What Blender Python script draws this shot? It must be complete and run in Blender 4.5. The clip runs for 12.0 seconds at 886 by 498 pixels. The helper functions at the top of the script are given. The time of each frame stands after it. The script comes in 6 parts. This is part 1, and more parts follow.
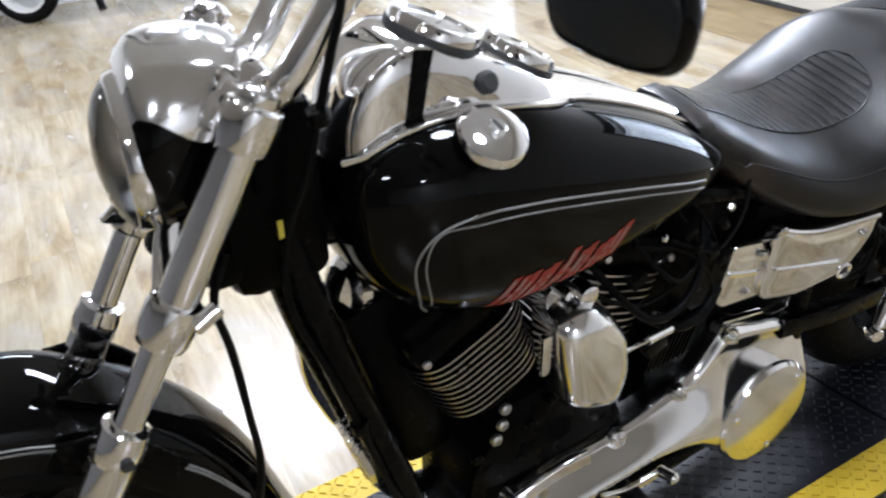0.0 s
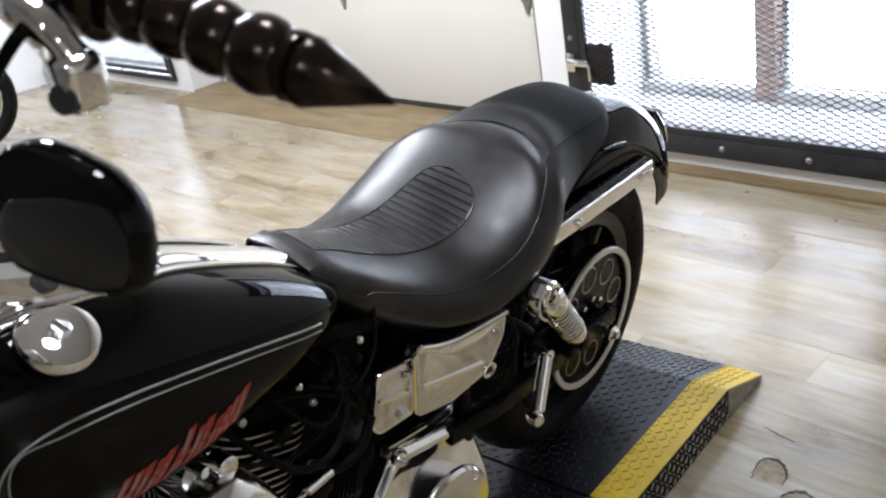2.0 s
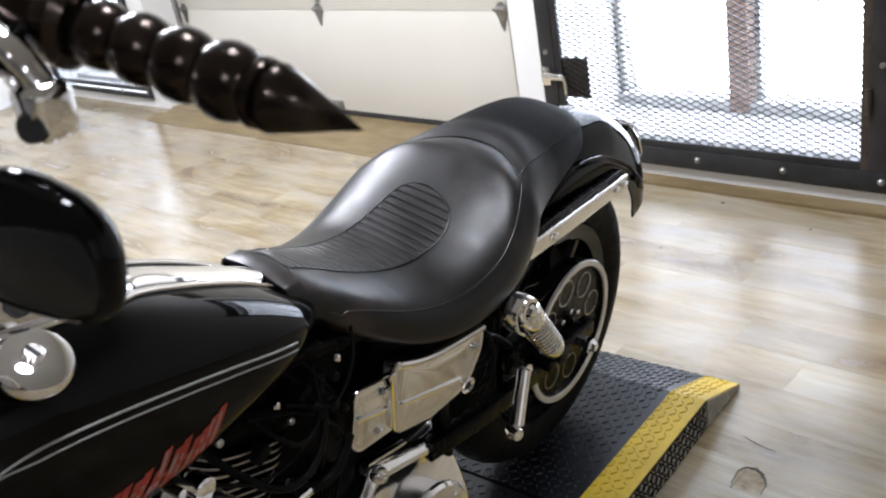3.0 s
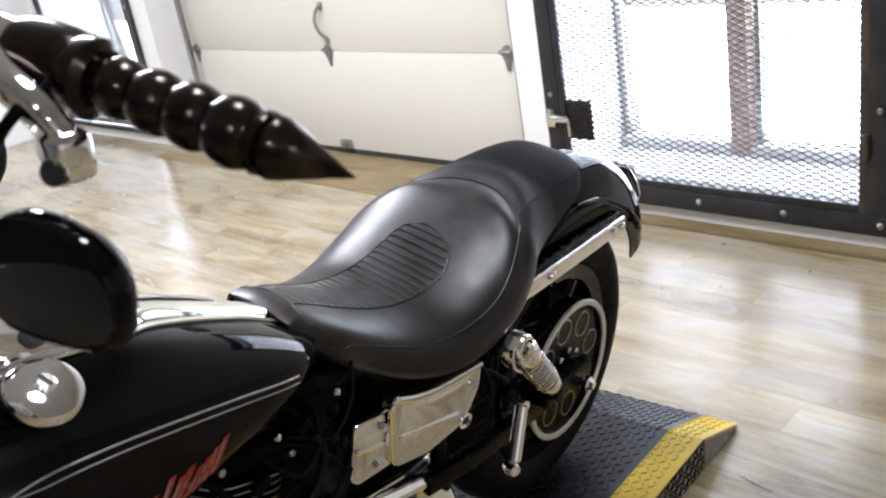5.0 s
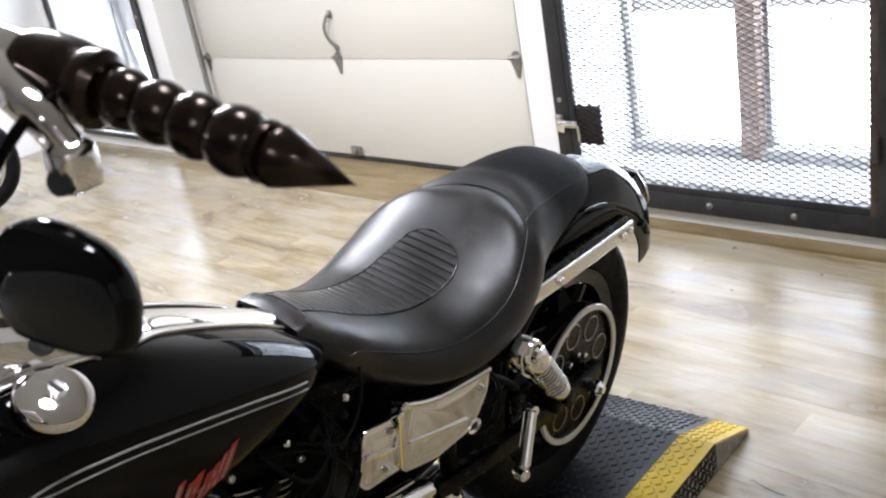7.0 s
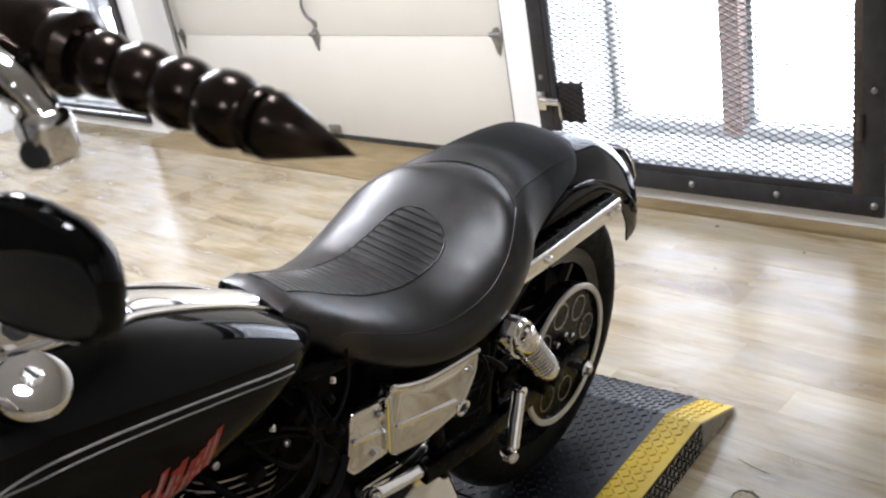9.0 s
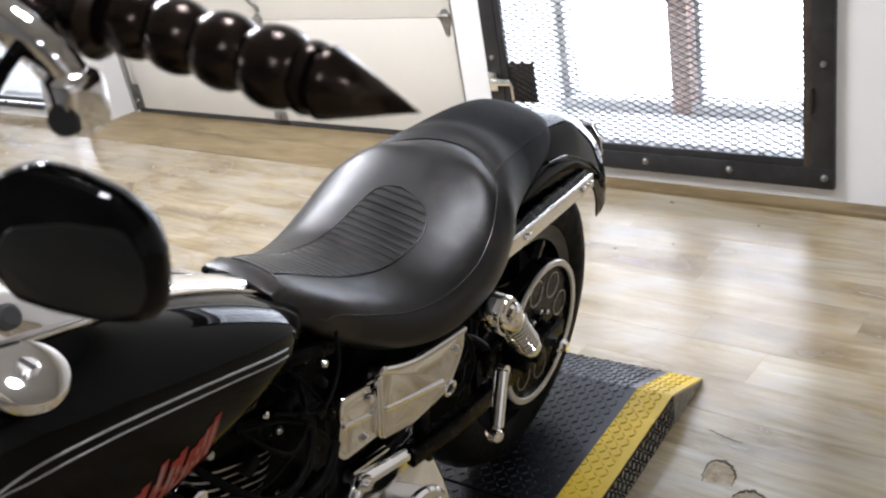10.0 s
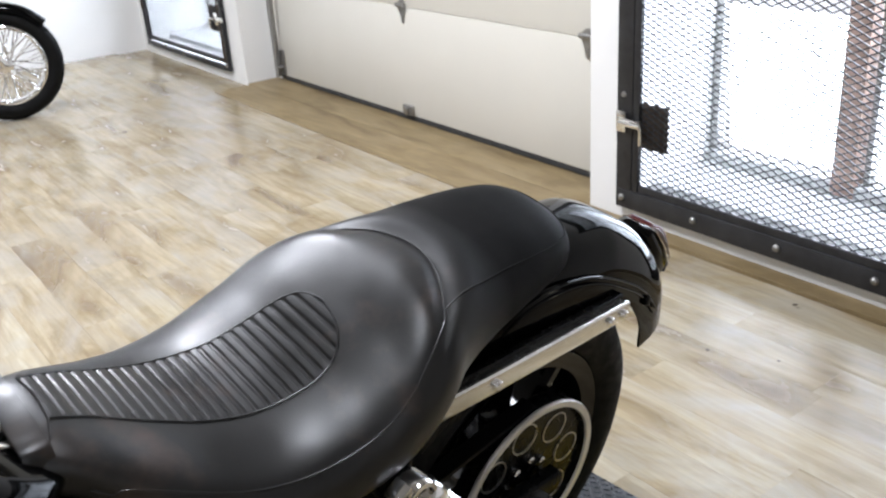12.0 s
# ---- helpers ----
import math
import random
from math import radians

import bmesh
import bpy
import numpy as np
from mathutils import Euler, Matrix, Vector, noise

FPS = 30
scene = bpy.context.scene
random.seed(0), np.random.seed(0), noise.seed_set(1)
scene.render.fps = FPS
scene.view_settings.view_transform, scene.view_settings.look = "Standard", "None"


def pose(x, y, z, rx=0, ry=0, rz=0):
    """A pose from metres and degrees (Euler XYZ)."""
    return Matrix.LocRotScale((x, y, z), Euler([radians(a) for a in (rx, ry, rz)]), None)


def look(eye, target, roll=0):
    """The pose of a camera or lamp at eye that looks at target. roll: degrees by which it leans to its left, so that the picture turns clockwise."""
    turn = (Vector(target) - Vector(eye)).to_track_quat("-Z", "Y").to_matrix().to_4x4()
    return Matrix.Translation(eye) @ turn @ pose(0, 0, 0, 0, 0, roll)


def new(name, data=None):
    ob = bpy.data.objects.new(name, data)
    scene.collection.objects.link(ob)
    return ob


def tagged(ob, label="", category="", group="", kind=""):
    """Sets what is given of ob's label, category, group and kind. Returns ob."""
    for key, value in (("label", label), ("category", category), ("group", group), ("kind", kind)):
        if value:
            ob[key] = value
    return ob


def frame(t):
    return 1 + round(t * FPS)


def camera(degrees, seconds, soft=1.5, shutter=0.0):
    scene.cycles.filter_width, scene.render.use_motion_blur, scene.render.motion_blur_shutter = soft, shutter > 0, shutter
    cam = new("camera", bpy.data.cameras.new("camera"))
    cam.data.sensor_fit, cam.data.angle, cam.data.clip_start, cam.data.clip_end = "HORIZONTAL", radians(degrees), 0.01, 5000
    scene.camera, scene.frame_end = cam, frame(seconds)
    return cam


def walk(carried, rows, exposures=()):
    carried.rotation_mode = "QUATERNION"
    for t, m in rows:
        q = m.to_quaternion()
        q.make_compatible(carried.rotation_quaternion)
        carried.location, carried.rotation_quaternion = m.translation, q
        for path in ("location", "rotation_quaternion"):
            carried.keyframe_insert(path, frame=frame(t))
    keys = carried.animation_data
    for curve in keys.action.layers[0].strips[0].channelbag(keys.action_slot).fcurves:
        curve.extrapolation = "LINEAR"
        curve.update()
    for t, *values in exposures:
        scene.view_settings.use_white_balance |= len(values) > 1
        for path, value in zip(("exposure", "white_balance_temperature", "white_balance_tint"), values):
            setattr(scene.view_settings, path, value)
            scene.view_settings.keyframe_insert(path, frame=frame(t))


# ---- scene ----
cam = camera(51.0, 12.0, 2.2, 0.12)
PATH = [
    (0, look((1.170, 0.296, 1.399), (-0.457, 0.950, 0.437), -7.43)),
    (0.5, look((1.182, 0.378, 1.407), (-0.343, 1.263, 0.462), -9.31)),
    (1, look((1.187, 0.412, 1.409), (-0.279, 1.432, 0.510), -9.38)),
    (1.5, look((1.195, 0.438, 1.414), (-0.204, 1.571, 0.542), -9.64)),
    (2, look((1.208, 0.453, 1.420), (-0.159, 1.648, 0.580), -10.23)),
    (2.5, look((1.213, 0.456, 1.426), (-0.149, 1.668, 0.603), -10.51)),
    (3, look((1.216, 0.457, 1.426), (-0.127, 1.691, 0.604), -10.48)),
    (5, look((1.257, 0.438, 1.443), (-0.111, 1.692, 0.698), -9.91)),
    (5.5, look((1.262, 0.443, 1.442), (-0.118, 1.690, 0.707), -10.91)),
    (6, look((1.269, 0.443, 1.445), (-0.112, 1.699, 0.729), -10.94)),
    (6.5, look((1.269, 0.441, 1.444), (-0.115, 1.685, 0.709), -10.87)),
    (7, look((1.267, 0.439, 1.444), (-0.122, 1.680, 0.715), -10.60)),
    (9, look((1.228, 0.450, 1.431), (-0.118, 1.708, 0.654), -10.32)),
    (9.5, look((1.201, 0.449, 1.427), (-0.095, 1.748, 0.632), -10.86)),
    (10, look((1.160, 0.415, 1.420), (-0.084, 1.746, 0.596), -10.45)),
    (10.5, look((1.136, 0.393, 1.420), (0.007, 1.792, 0.543), -7.92)),
    (11, look((1.142, 0.536, 1.400), (-0.104, 1.836, 0.531), -7.75)),
    (11.5, look((1.171, 0.755, 1.434), (-0.269, 1.889, 0.633), -5.94)),
    (12, look((1.065, 0.967, 1.407), (-0.419, 2.033, 0.593), -3.86)),
]
EXPOSURE = [(0.0, 0.44, 6150, 14), (0.5, 0.0, 6250, 14), (1.5, 0.0, 6350, 14), (3.0, 0.02, 6500, 15), (6.5, 0.08, 6550, 15), (10.5, 0.06, 6650, 16), (12.0, -0.07, 6500, 14)]
walk(cam, PATH, EXPOSURE)
cam.data.dof.use_dof, cam.data.dof.focus_distance, cam.data.dof.aperture_fstop = True, 1.7, 9.5

# ---------------------------------------------------------------- light
world = bpy.data.worlds.new("world")
scene.world = world
world.use_nodes = True
wn = world.node_tree.nodes
sky = wn.new("ShaderNodeTexSky")
sky.sky_type = "NISHITA"
sky.sun_disc = False
sky.sun_elevation = radians(40)
sky.sun_rotation = radians(20)
wn["Background"].inputs["Strength"].default_value = 0.12
world.node_tree.links.new(sky.outputs["Color"], wn["Background"].inputs["Color"])


def lamp(name, place, target, size, size_y, power, colour):
    data = bpy.data.lights.new(name, "AREA")
    data.shape, data.size, data.size_y, data.energy, data.color = "RECTANGLE", size, size_y, power, colour
    ob = new(name, data)
    ob.matrix_world = look(place, target)
    return ob


# daylight that comes in through the two gated windows
lamp("window_light", (-0.55, 3.98, 1.1), (-0.55, 0.0, 0.6), 1.3, 1.9, 100, (0.74, 0.86, 1.0))
lamp("window_light", (-5.45, 3.98, 1.1), (-5.45, 0.0, 0.6), 1.2, 1.8, 85, (0.74, 0.86, 1.0))
# ceiling lamps of the showroom; those at x -4.6 and -3.6 are unseen, added as fill
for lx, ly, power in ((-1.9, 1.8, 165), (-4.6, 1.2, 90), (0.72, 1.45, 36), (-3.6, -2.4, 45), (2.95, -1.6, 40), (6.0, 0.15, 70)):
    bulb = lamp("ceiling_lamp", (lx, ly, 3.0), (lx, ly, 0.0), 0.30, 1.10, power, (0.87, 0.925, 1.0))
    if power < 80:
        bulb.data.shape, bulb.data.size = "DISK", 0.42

# ---------------------------------------------------------------- materials
class Nodes:
    """A short way to write a node material."""

    def __init__(self, name):
        self.mat = bpy.data.materials.new(name)
        self.mat.use_nodes = True
        self.tree = self.mat.node_tree
        self.bsdf = self.tree.nodes["Principled BSDF"]
        self.coord = self.tree.nodes.new("ShaderNodeTexCoord")

    def node(self, kind, **values):
        n = self.tree.nodes.new("ShaderNode" + kind)
        for k, v in values.items():
            n.inputs[k.replace("_", " ")].default_value = v
        return n

    def link(self, a, b):
        self.tree.links.new(a, b)

    def place(self, scale=(1, 1, 1), space="Object"):
        m = self.node("Mapping")
        m.inputs["Scale"].default_value = scale
        self.link(self.coord.outputs[space], m.inputs["Vector"])
        return m.outputs["Vector"]

    def noise(self, size, detail=4, rough=0.55, scale=(1, 1, 1), space="Object"):
        n = self.node("TexNoise", Scale=1.0 / size, Detail=detail, Roughness=rough)
        self.link(self.place(scale, space), n.inputs["Vector"])
        return n.outputs["Fac"]

    def ramp(self, fac, stops):
        r = self.tree.nodes.new("ShaderNodeValToRGB")
        el = r.color_ramp.elements
        while len(el) < len(stops):
            el.new(0.5)
        for e, (p, c) in zip(el, stops):
            e.position, e.color = p, (*c, 1) if len(c) == 3 else c
        self.link(fac, r.inputs["Fac"])
        return r.outputs["Color"]

    def mix(self, fac, a, b, kind="MIX"):
        m = self.tree.nodes.new("ShaderNodeMix")
        m.data_type, m.blend_type = "RGBA", kind
        for sock, v in ((m.inputs[0], fac), (m.inputs[6], a), (m.inputs[7], b)):
            if isinstance(v, (int, float)):
                sock.default_value = v
            elif isinstance(v, tuple):
                sock.default_value = (*v, 1)
            else:
                self.link(v, sock)
        return m.outputs[2]

    def set(self, **values):
        for k, v in values.items():
            sock = self.bsdf.inputs[k.replace("_", " ")]
            if isinstance(v, (int, float)):
                sock.default_value = v
            elif isinstance(v, tuple):
                sock.default_value = (*v, 1)
            else:
                self.link(v, sock)
        return self

    def bump(self, height, strength, distance=0.002):
        b = self.node("Bump", Strength=strength, Distance=distance)
        self.link(height, b.inputs["Height"])
        self.link(b.outputs["Normal"], self.bsdf.inputs["Normal"])
        return self


def plain(name, colour, rough, metal=0.0, vary=0.12, size=0.05, bump=0.0, coat=0.0, grain=0.004, spec=0.5):
    n = Nodes(name)
    dark = tuple(c * (1 - vary) for c in colour)
    light = tuple(min(1, c * (1 + vary)) for c in colour)
    n.set(Base_Color=n.ramp(n.noise(size), [(0.3, dark), (0.7, light)]), Metallic=metal, Coat_Weight=coat, Coat_Roughness=0.04, Specular_IOR_Level=spec)
    r = n.ramp(n.noise(size * 0.6), [(0.3, (rough * 0.8,) * 3), (0.7, (min(1, rough * 1.25),) * 3)])
    n.set(Roughness=r)
    if bump:
        n.bump(n.noise(grain, 3), bump, 0.001)
    return n.mat


CHROME = plain("chrome", (0.90, 0.89, 0.885), 0.05, 1.0, 0.03, 0.06)
COVER = plain("polished_cover_chrome", (0.92, 0.91, 0.90), 0.13, 1.0, 0.03, 0.05)
SATIN = plain("satin_chrome", (0.84, 0.83, 0.81), 0.2, 1.0, 0.06, 0.05)
RIM = plain("machined_rim_alloy", (0.62, 0.60, 0.56), 0.40, 0.35, 0.08, 0.04)
ALLOY = plain("cast_alloy", (0.52, 0.51, 0.5), 0.32, 1.0, 0.1, 0.03, 0.1)
PAINT = plain("black_gloss_paint", (0.0015, 0.0015, 0.0015), 0.03, 0.0, 0.2, 0.2, spec=0.17)
ENGINE = plain("black_engine_enamel", (0.0018, 0.0018, 0.0018), 0.30, 0.0, 0.3, 0.03, 0.15, spec=0.04)
SATIN_BLACK = plain("satin_black_metal", (0.0022, 0.0022, 0.0022), 0.25, 0.0, 0.2, 0.03, spec=0.08)
GRIP = plain("dark_grip_metal", (0.034, 0.025, 0.020), 0.20, 0.85, 0.4, 0.015, spec=0.5)
RUBBER = plain("tyre_rubber", (0.0045, 0.0045, 0.0045), 0.6, 0.0, 0.25, 0.04, 0.2, spec=0.10)
CABLE = plain("cable_rubber", (0.003, 0.003, 0.003), 0.45, 0.0, 0.2, 0.02, spec=0.07)
SILVER = plain("pinstripe_silver", (0.30, 0.30, 0.29), 0.35, 0.3, 0.08, 0.02)
RED = plain("red_lettering", (0.34, 0.024, 0.016), 0.45, 0.0, 0.25, 0.01)
GREY_RED = plain("worn_lettering", (0.32, 0.24, 0.22), 0.4, 0.0, 0.25, 0.01)
GLASS_DARK = plain("dark_glass", (0.012, 0.013, 0.013), 0.22, 0.0, 0.1, 0.1, spec=0.5)
DIAL = plain("gauge_face", (0.42, 0.40, 0.36), 0.5, 0.0, 0.1, 0.02)
WALL = plain("white_wall_paint", (0.79, 0.785, 0.765), 0.55, 0.0, 0.025, 0.5, 0.08, 0, 0.003)
DOORP = plain("cream_door_paint", (0.64, 0.615, 0.545), 0.38, 0.0, 0.02, 0.6, 0.06, 0, 0.002)
FAR_WALL = plain("grey_wall_paint", (0.16, 0.155, 0.15), 0.6, 0.0, 0.05, 0.6)
EAST_WALL = plain("pale_grey_wall_paint", (0.76, 0.755, 0.74), 0.6, 0.0, 0.04, 0.5)
CEIL = plain("ceiling_paint", (0.42, 0.42, 0.415), 0.8, 0.0, 0.03, 0.5)
GATE = plain("black_gate_steel", (0.028, 0.028, 0.03), 0.45, 0.3, 0.3, 0.06, 0.1)
GALV = plain("galvanised_steel", (0.34, 0.335, 0.32), 0.38, 0.9, 0.12, 0.03)
RUST = plain("rusty_steel", (0.055, 0.040, 0.030), 0.7, 0.2, 0.4, 0.05, 0.2)
POST = plain("brown_wood_post", (0.36, 0.24, 0.19), 0.6, 0.0, 0.25, 0.06, 0.15)
CONCRETE = plain("pale_sill_concrete", (0.55, 0.55, 0.54), 0.8, 0.0, 0.15, 0.12, 0.2)
SEAL = plain("rubber_seal", (0.03, 0.03, 0.03), 0.7)
REDLENS = plain("tail_lens", (0.06, 0.008, 0.006), 0.08, 0.0, 0.2, 0.02, 0, 1.0)
GREEN = plain("green_plastic", (0.02, 0.12, 0.03), 0.4)
YELLOWP = plain("yellow_sticker", (0.6, 0.5, 0.06), 0.5)


def leather(name):
    n = Nodes(name)
    fade = n.ramp(n.noise(0.09, 5), [(0.35, (0.0028, 0.0026, 0.0025)), (0.75, (0.0078, 0.0072, 0.0068))])
    # the rider's place is polished by use, the pillion is still matt
    sep = n.node("SeparateXYZ")
    n.link(n.coord.outputs["Object"], sep.inputs[0])
    rng_y = n.node("MapRange")
    rng_y.inputs["From Min"].default_value, rng_y.inputs["From Max"].default_value = -0.12, -0.24
    n.link(sep.outputs["Y"], rng_y.inputs["Value"])
    used = rng_y.outputs[0]
    # rubbed brown along the padded edges
    worn = n.noise(0.13, 5, 0.62)
    rub = n.mix(1.0, n.ramp(worn, [(0.54, (0, 0, 0)), (0.72, (0.9,) * 3)]), used, "MULTIPLY")
    fade = n.mix(rub, fade, (0.050, 0.031, 0.023))
    scuff = n.noise(0.014, 6, 0.7, (1.0, 0.35, 1.0))
    gloss = n.mix(0.25, n.ramp(n.noise(0.07, 4), [(0.3, (0.29,) * 3), (0.7, (0.46,) * 3)]), n.ramp(scuff, [(0.35, (0.28,) * 3), (0.7, (0.44,) * 3)]))
    n.set(Base_Color=fade, Roughness=n.mix(used, (0.66,) * 3, gloss), Specular_IOR_Level=n.mix(used, (0.06,) * 3, (0.50,) * 3))
    v = n.node("TexVoronoi", Scale=520.0)
    n.link(n.place(), v.inputs["Vector"])
    crease = n.noise(0.035, 5, 0.6, (1.0, 0.5, 1.0))
    n.bump(n.mix(0.3, v.outputs["Distance"], crease), 0.22, 0.0008)
    return n.mat


LEATHER = leather("black_leather")


def planks(name, tones, gloss):
    """Weathered wood print: long streaks, blotches, and a tone for each board."""
    n = Nodes(name)
    info = n.node("ObjectInfo")
    shift = n.node("VectorMath")
    shift.operation = "ADD"
    comb = n.node("CombineXYZ")
    mul = n.node("Math")
    mul.operation = "MULTIPLY"
    mul.inputs[1].default_value = 40.0
    n.link(info.outputs["Random"], mul.inputs[0])
    n.link(mul.outputs[0], comb.inputs["X"])
    n.link(mul.outputs[0], comb.inputs["Y"])
    n.link(n.coord.outputs["Object"], shift.inputs[0])
    n.link(comb.outputs[0], shift.inputs[1])

    def streak(size, scale, detail, rough):
        mp = n.node("Mapping")
        mp.inputs["Scale"].default_value = scale
        n.link(shift.outputs[0], mp.inputs["Vector"])
        t = n.node("TexNoise", Scale=1.0 / size, Detail=detail, Roughness=rough, Distortion=0.6)
        n.link(mp.outputs[0], t.inputs["Vector"])
        return t.outputs["Fac"]

    fine = streak(0.022, (0.06, 1.0, 1.0), 6, 0.6)
    broad = streak(0.15, (0.30, 1.0, 1.0), 5, 0.60)
    blot = streak(0.22, (0.6, 1.0, 1.0), 5, 0.65)
    c = n.ramp(broad, [(0.29, tones[0]), (0.43, tones[1]), (0.57, tones[2]), (0.73, tones[3])])
    c = n.mix(n.ramp(fine, [(0.38, (0.36,) * 3), (0.62, (0.0,) * 3)]), c, tones[0])
    c = n.mix(n.ramp(blot, [(0.45, (0.0,) * 3), (0.72, (0.55,) * 3)]), c, tones[4])
    tint = n.ramp(info.outputs["Random"], [(0.0, (0.90, 0.89, 0.87)), (0.35, (1.0, 0.98, 0.95)), (0.7, (0.95, 0.95, 0.95)), (1.0, (1.04, 1.01, 0.95))])
    n.set(Base_Color=n.mix(1.0, c, tint, "MULTIPLY"), Roughness=n.ramp(broad, [(0.3, (gloss + 0.1,) * 3), (0.7, (gloss,) * 3)]))
    n.bump(fine, 0.02, 0.0006)
    return n.mat


FLOOR = planks("wood_vinyl_planks", ((0.150, 0.103, 0.052), (0.280, 0.221, 0.132), (0.380, 0.321, 0.215), (0.45, 0.405, 0.305), (0.35, 0.343, 0.318)), 0.19)
APRON = planks("brown_floor_strip", ((0.12, 0.08, 0.036), (0.20, 0.145, 0.068), (0.27, 0.20, 0.10), (0.32, 0.245, 0.135), (0.24, 0.185, 0.107)), 0.42)


def tread(name, base, worn, rough, metal):
    n = Nodes(name)
    w = n.noise(0.035, 6, 0.65)
    g = n.noise(0.3, 3)
    col = n.mix(n.ramp(w, [(0.55, (0, 0, 0)), (0.75, (1, 1, 1))]), base, worn)
    col = n.mix(n.ramp(g, [(0.4, (0, 0, 0)), (0.7, (0.35,) * 3)]), col, tuple(c * 0.6 for c in base))
    n.set(Base_Color=col, Roughness=n.ramp(w, [(0.3, (rough,) * 3), (0.7, (rough + 0.15,) * 3)]), Metallic=metal, Specular_IOR_Level=0.3)
    n.bump(n.noise(0.004, 2), 0.08, 0.0008)
    return n.mat


PLATE_BLACK = tread("black_tread_plate", (0.0035, 0.0040, 0.0065), (0.014, 0.015, 0.020), 0.30, 0.0)
# lug colour is lightened to imitate glints as well as wear
PLATE_LUG = tread("worn_glint_tread_lugs", (0.050, 0.053, 0.062), (0.15, 0.15, 0.16), 0.22, 0.65)
PLATE_YELLOW = tread("yellow_tread_plate", (0.52, 0.36, 0.02), (0.38, 0.28, 0.04), 0.42, 0.0)
PLATE_BARE = tread("bare_tread_plate", (0.22, 0.20, 0.16), (0.40, 0.38, 0.33), 0.40, 0.25)


def glow(name, colour, strength):
    n = Nodes(name)
    n.set(Base_Color=(0, 0, 0), Emission_Color=colour, Emission_Strength=strength)
    return n.mat


OUTSIDE = glow("daylight_outside", (0.90, 0.94, 1.0), 1.3)


def clear(name):
    n = Nodes(name)
    n.set(Base_Color=(1, 1, 1), Roughness=0.02, Transmission_Weight=1.0, IOR=1.45)
    return n.mat


GLASS = clear("clear_glass")

# ---------------------------------------------------------------- building helpers


def link(bm, name, mat, parent=None, label="", smooth=True, angle=35):
    for f in bm.faces:
        f.smooth = smooth
    if smooth:
        for e in bm.edges:
            e.smooth = len(e.link_faces) == 2 and e.calc_face_angle(0) < radians(angle)
    me = bpy.data.meshes.new(name)
    bm.to_mesh(me)
    bm.free()
    me.materials.append(mat)
    ob = new(name, me)
    if parent is not None:
        ob.parent = parent
    if label:
        ob["label"] = label
    return ob


def part(name, bm, material, parent, label="", smooth=True, angle=35):
    return link(bm, name, material, parent, label, smooth, angle)


def structure(ob, label="", category=""):
    return tagged(ob, label, category, kind="structure")


def box(size, centre=(0, 0, 0), bevel=0.0, turn=None, seg=2):
    bm = bmesh.new()
    bmesh.ops.create_cube(bm, size=1.0)
    bmesh.ops.scale(bm, vec=size, verts=bm.verts)
    if bevel:
        bmesh.ops.bevel(bm, geom=bm.edges[:], offset=bevel, segments=seg, profile=0.5, affect="EDGES")
    if turn is not None:
        bmesh.ops.transform(bm, matrix=turn, verts=bm.verts)
    bmesh.ops.translate(bm, vec=centre, verts=bm.verts)
    return bm


def boxx(x0, x1, y0, y1, z0, z1, bevel=0.0):
    return box((x1 - x0, y1 - y0, z1 - z0), ((x0 + x1) / 2, (y0 + y1) / 2, (z0 + z1) / 2), bevel)


def merge(*bms):
    out = bmesh.new()
    for b in bms:
        me = bpy.data.meshes.new("tmp")
        b.to_mesh(me)
        b.free()
        out.from_mesh(me)
        bpy.data.meshes.remove(me)
    return out


def align(a, b):
    """The turn that takes +z to the way from a to b."""
    return (Vector(b) - Vector(a)).to_track_quat("Z", "Y").to_matrix().to_4x4()


def lathe(profile, a, way, seg=32, cap=True):
    """A turned body: (radius, along) pairs along the way from a."""
    bm = bmesh.new()
    turn = Matrix.Translation(a) @ Vector(way).to_track_quat("Z", "Y").to_matrix().to_4x4()
    rings = []
    for r, h in profile:
        rings.append([bm.verts.new(turn @ Vector((r * math.cos(2 * math.pi * k / seg), r * math.sin(2 * math.pi * k / seg), h))) for k in range(seg)])
    for p, q in zip(rings, rings[1:]):
        for k in range(seg):
            bm.faces.new((p[k], p[(k + 1) % seg], q[(k + 1) % seg], q[k]))
    if cap:
        if profile[0][0] > 1e-5:
            bm.faces.new(list(reversed(rings[0])))
        if profile[-1][0] > 1e-5:
            bm.faces.new(rings[-1])
    bmesh.ops.remove_doubles(bm, verts=bm.verts, dist=1e-6)
    bmesh.ops.recalc_face_normals(bm, faces=bm.faces)
    return bm


def rod(a, b, r, r2=None, seg=20, round_end=0.0):
    length = (Vector(b) - Vector(a)).length
    r2 = r if r2 is None else r2
    e = min(round_end, r * 0.9, r2 * 0.9)
    prof = [(r - e, 0), (r, e), (r2, length - e), (r2 - e, length)] if e else [(r, 0), (r2, length)]
    return lathe(prof, a, Vector(b) - Vector(a), seg)


def smooth_line(points, steps=8):
    """A Catmull-Rom line through the points."""
    p = [Vector(v) for v in points]
    p = [p[0] * 2 - p[1]] + p + [p[-1] * 2 - p[-2]]
    out = []
    for i in range(1, len(p) - 2):
        for s in range(steps):
            t = s / steps
            a, b, c, d = p[i - 1], p[i], p[i + 1], p[i + 2]
            out.append(0.5 * (2 * b + (c - a) * t + (2 * a - 5 * b + 4 * c - d) * t * t + (3 * b - a - 3 * c + d) * t ** 3))
    return out + [p[-2]]


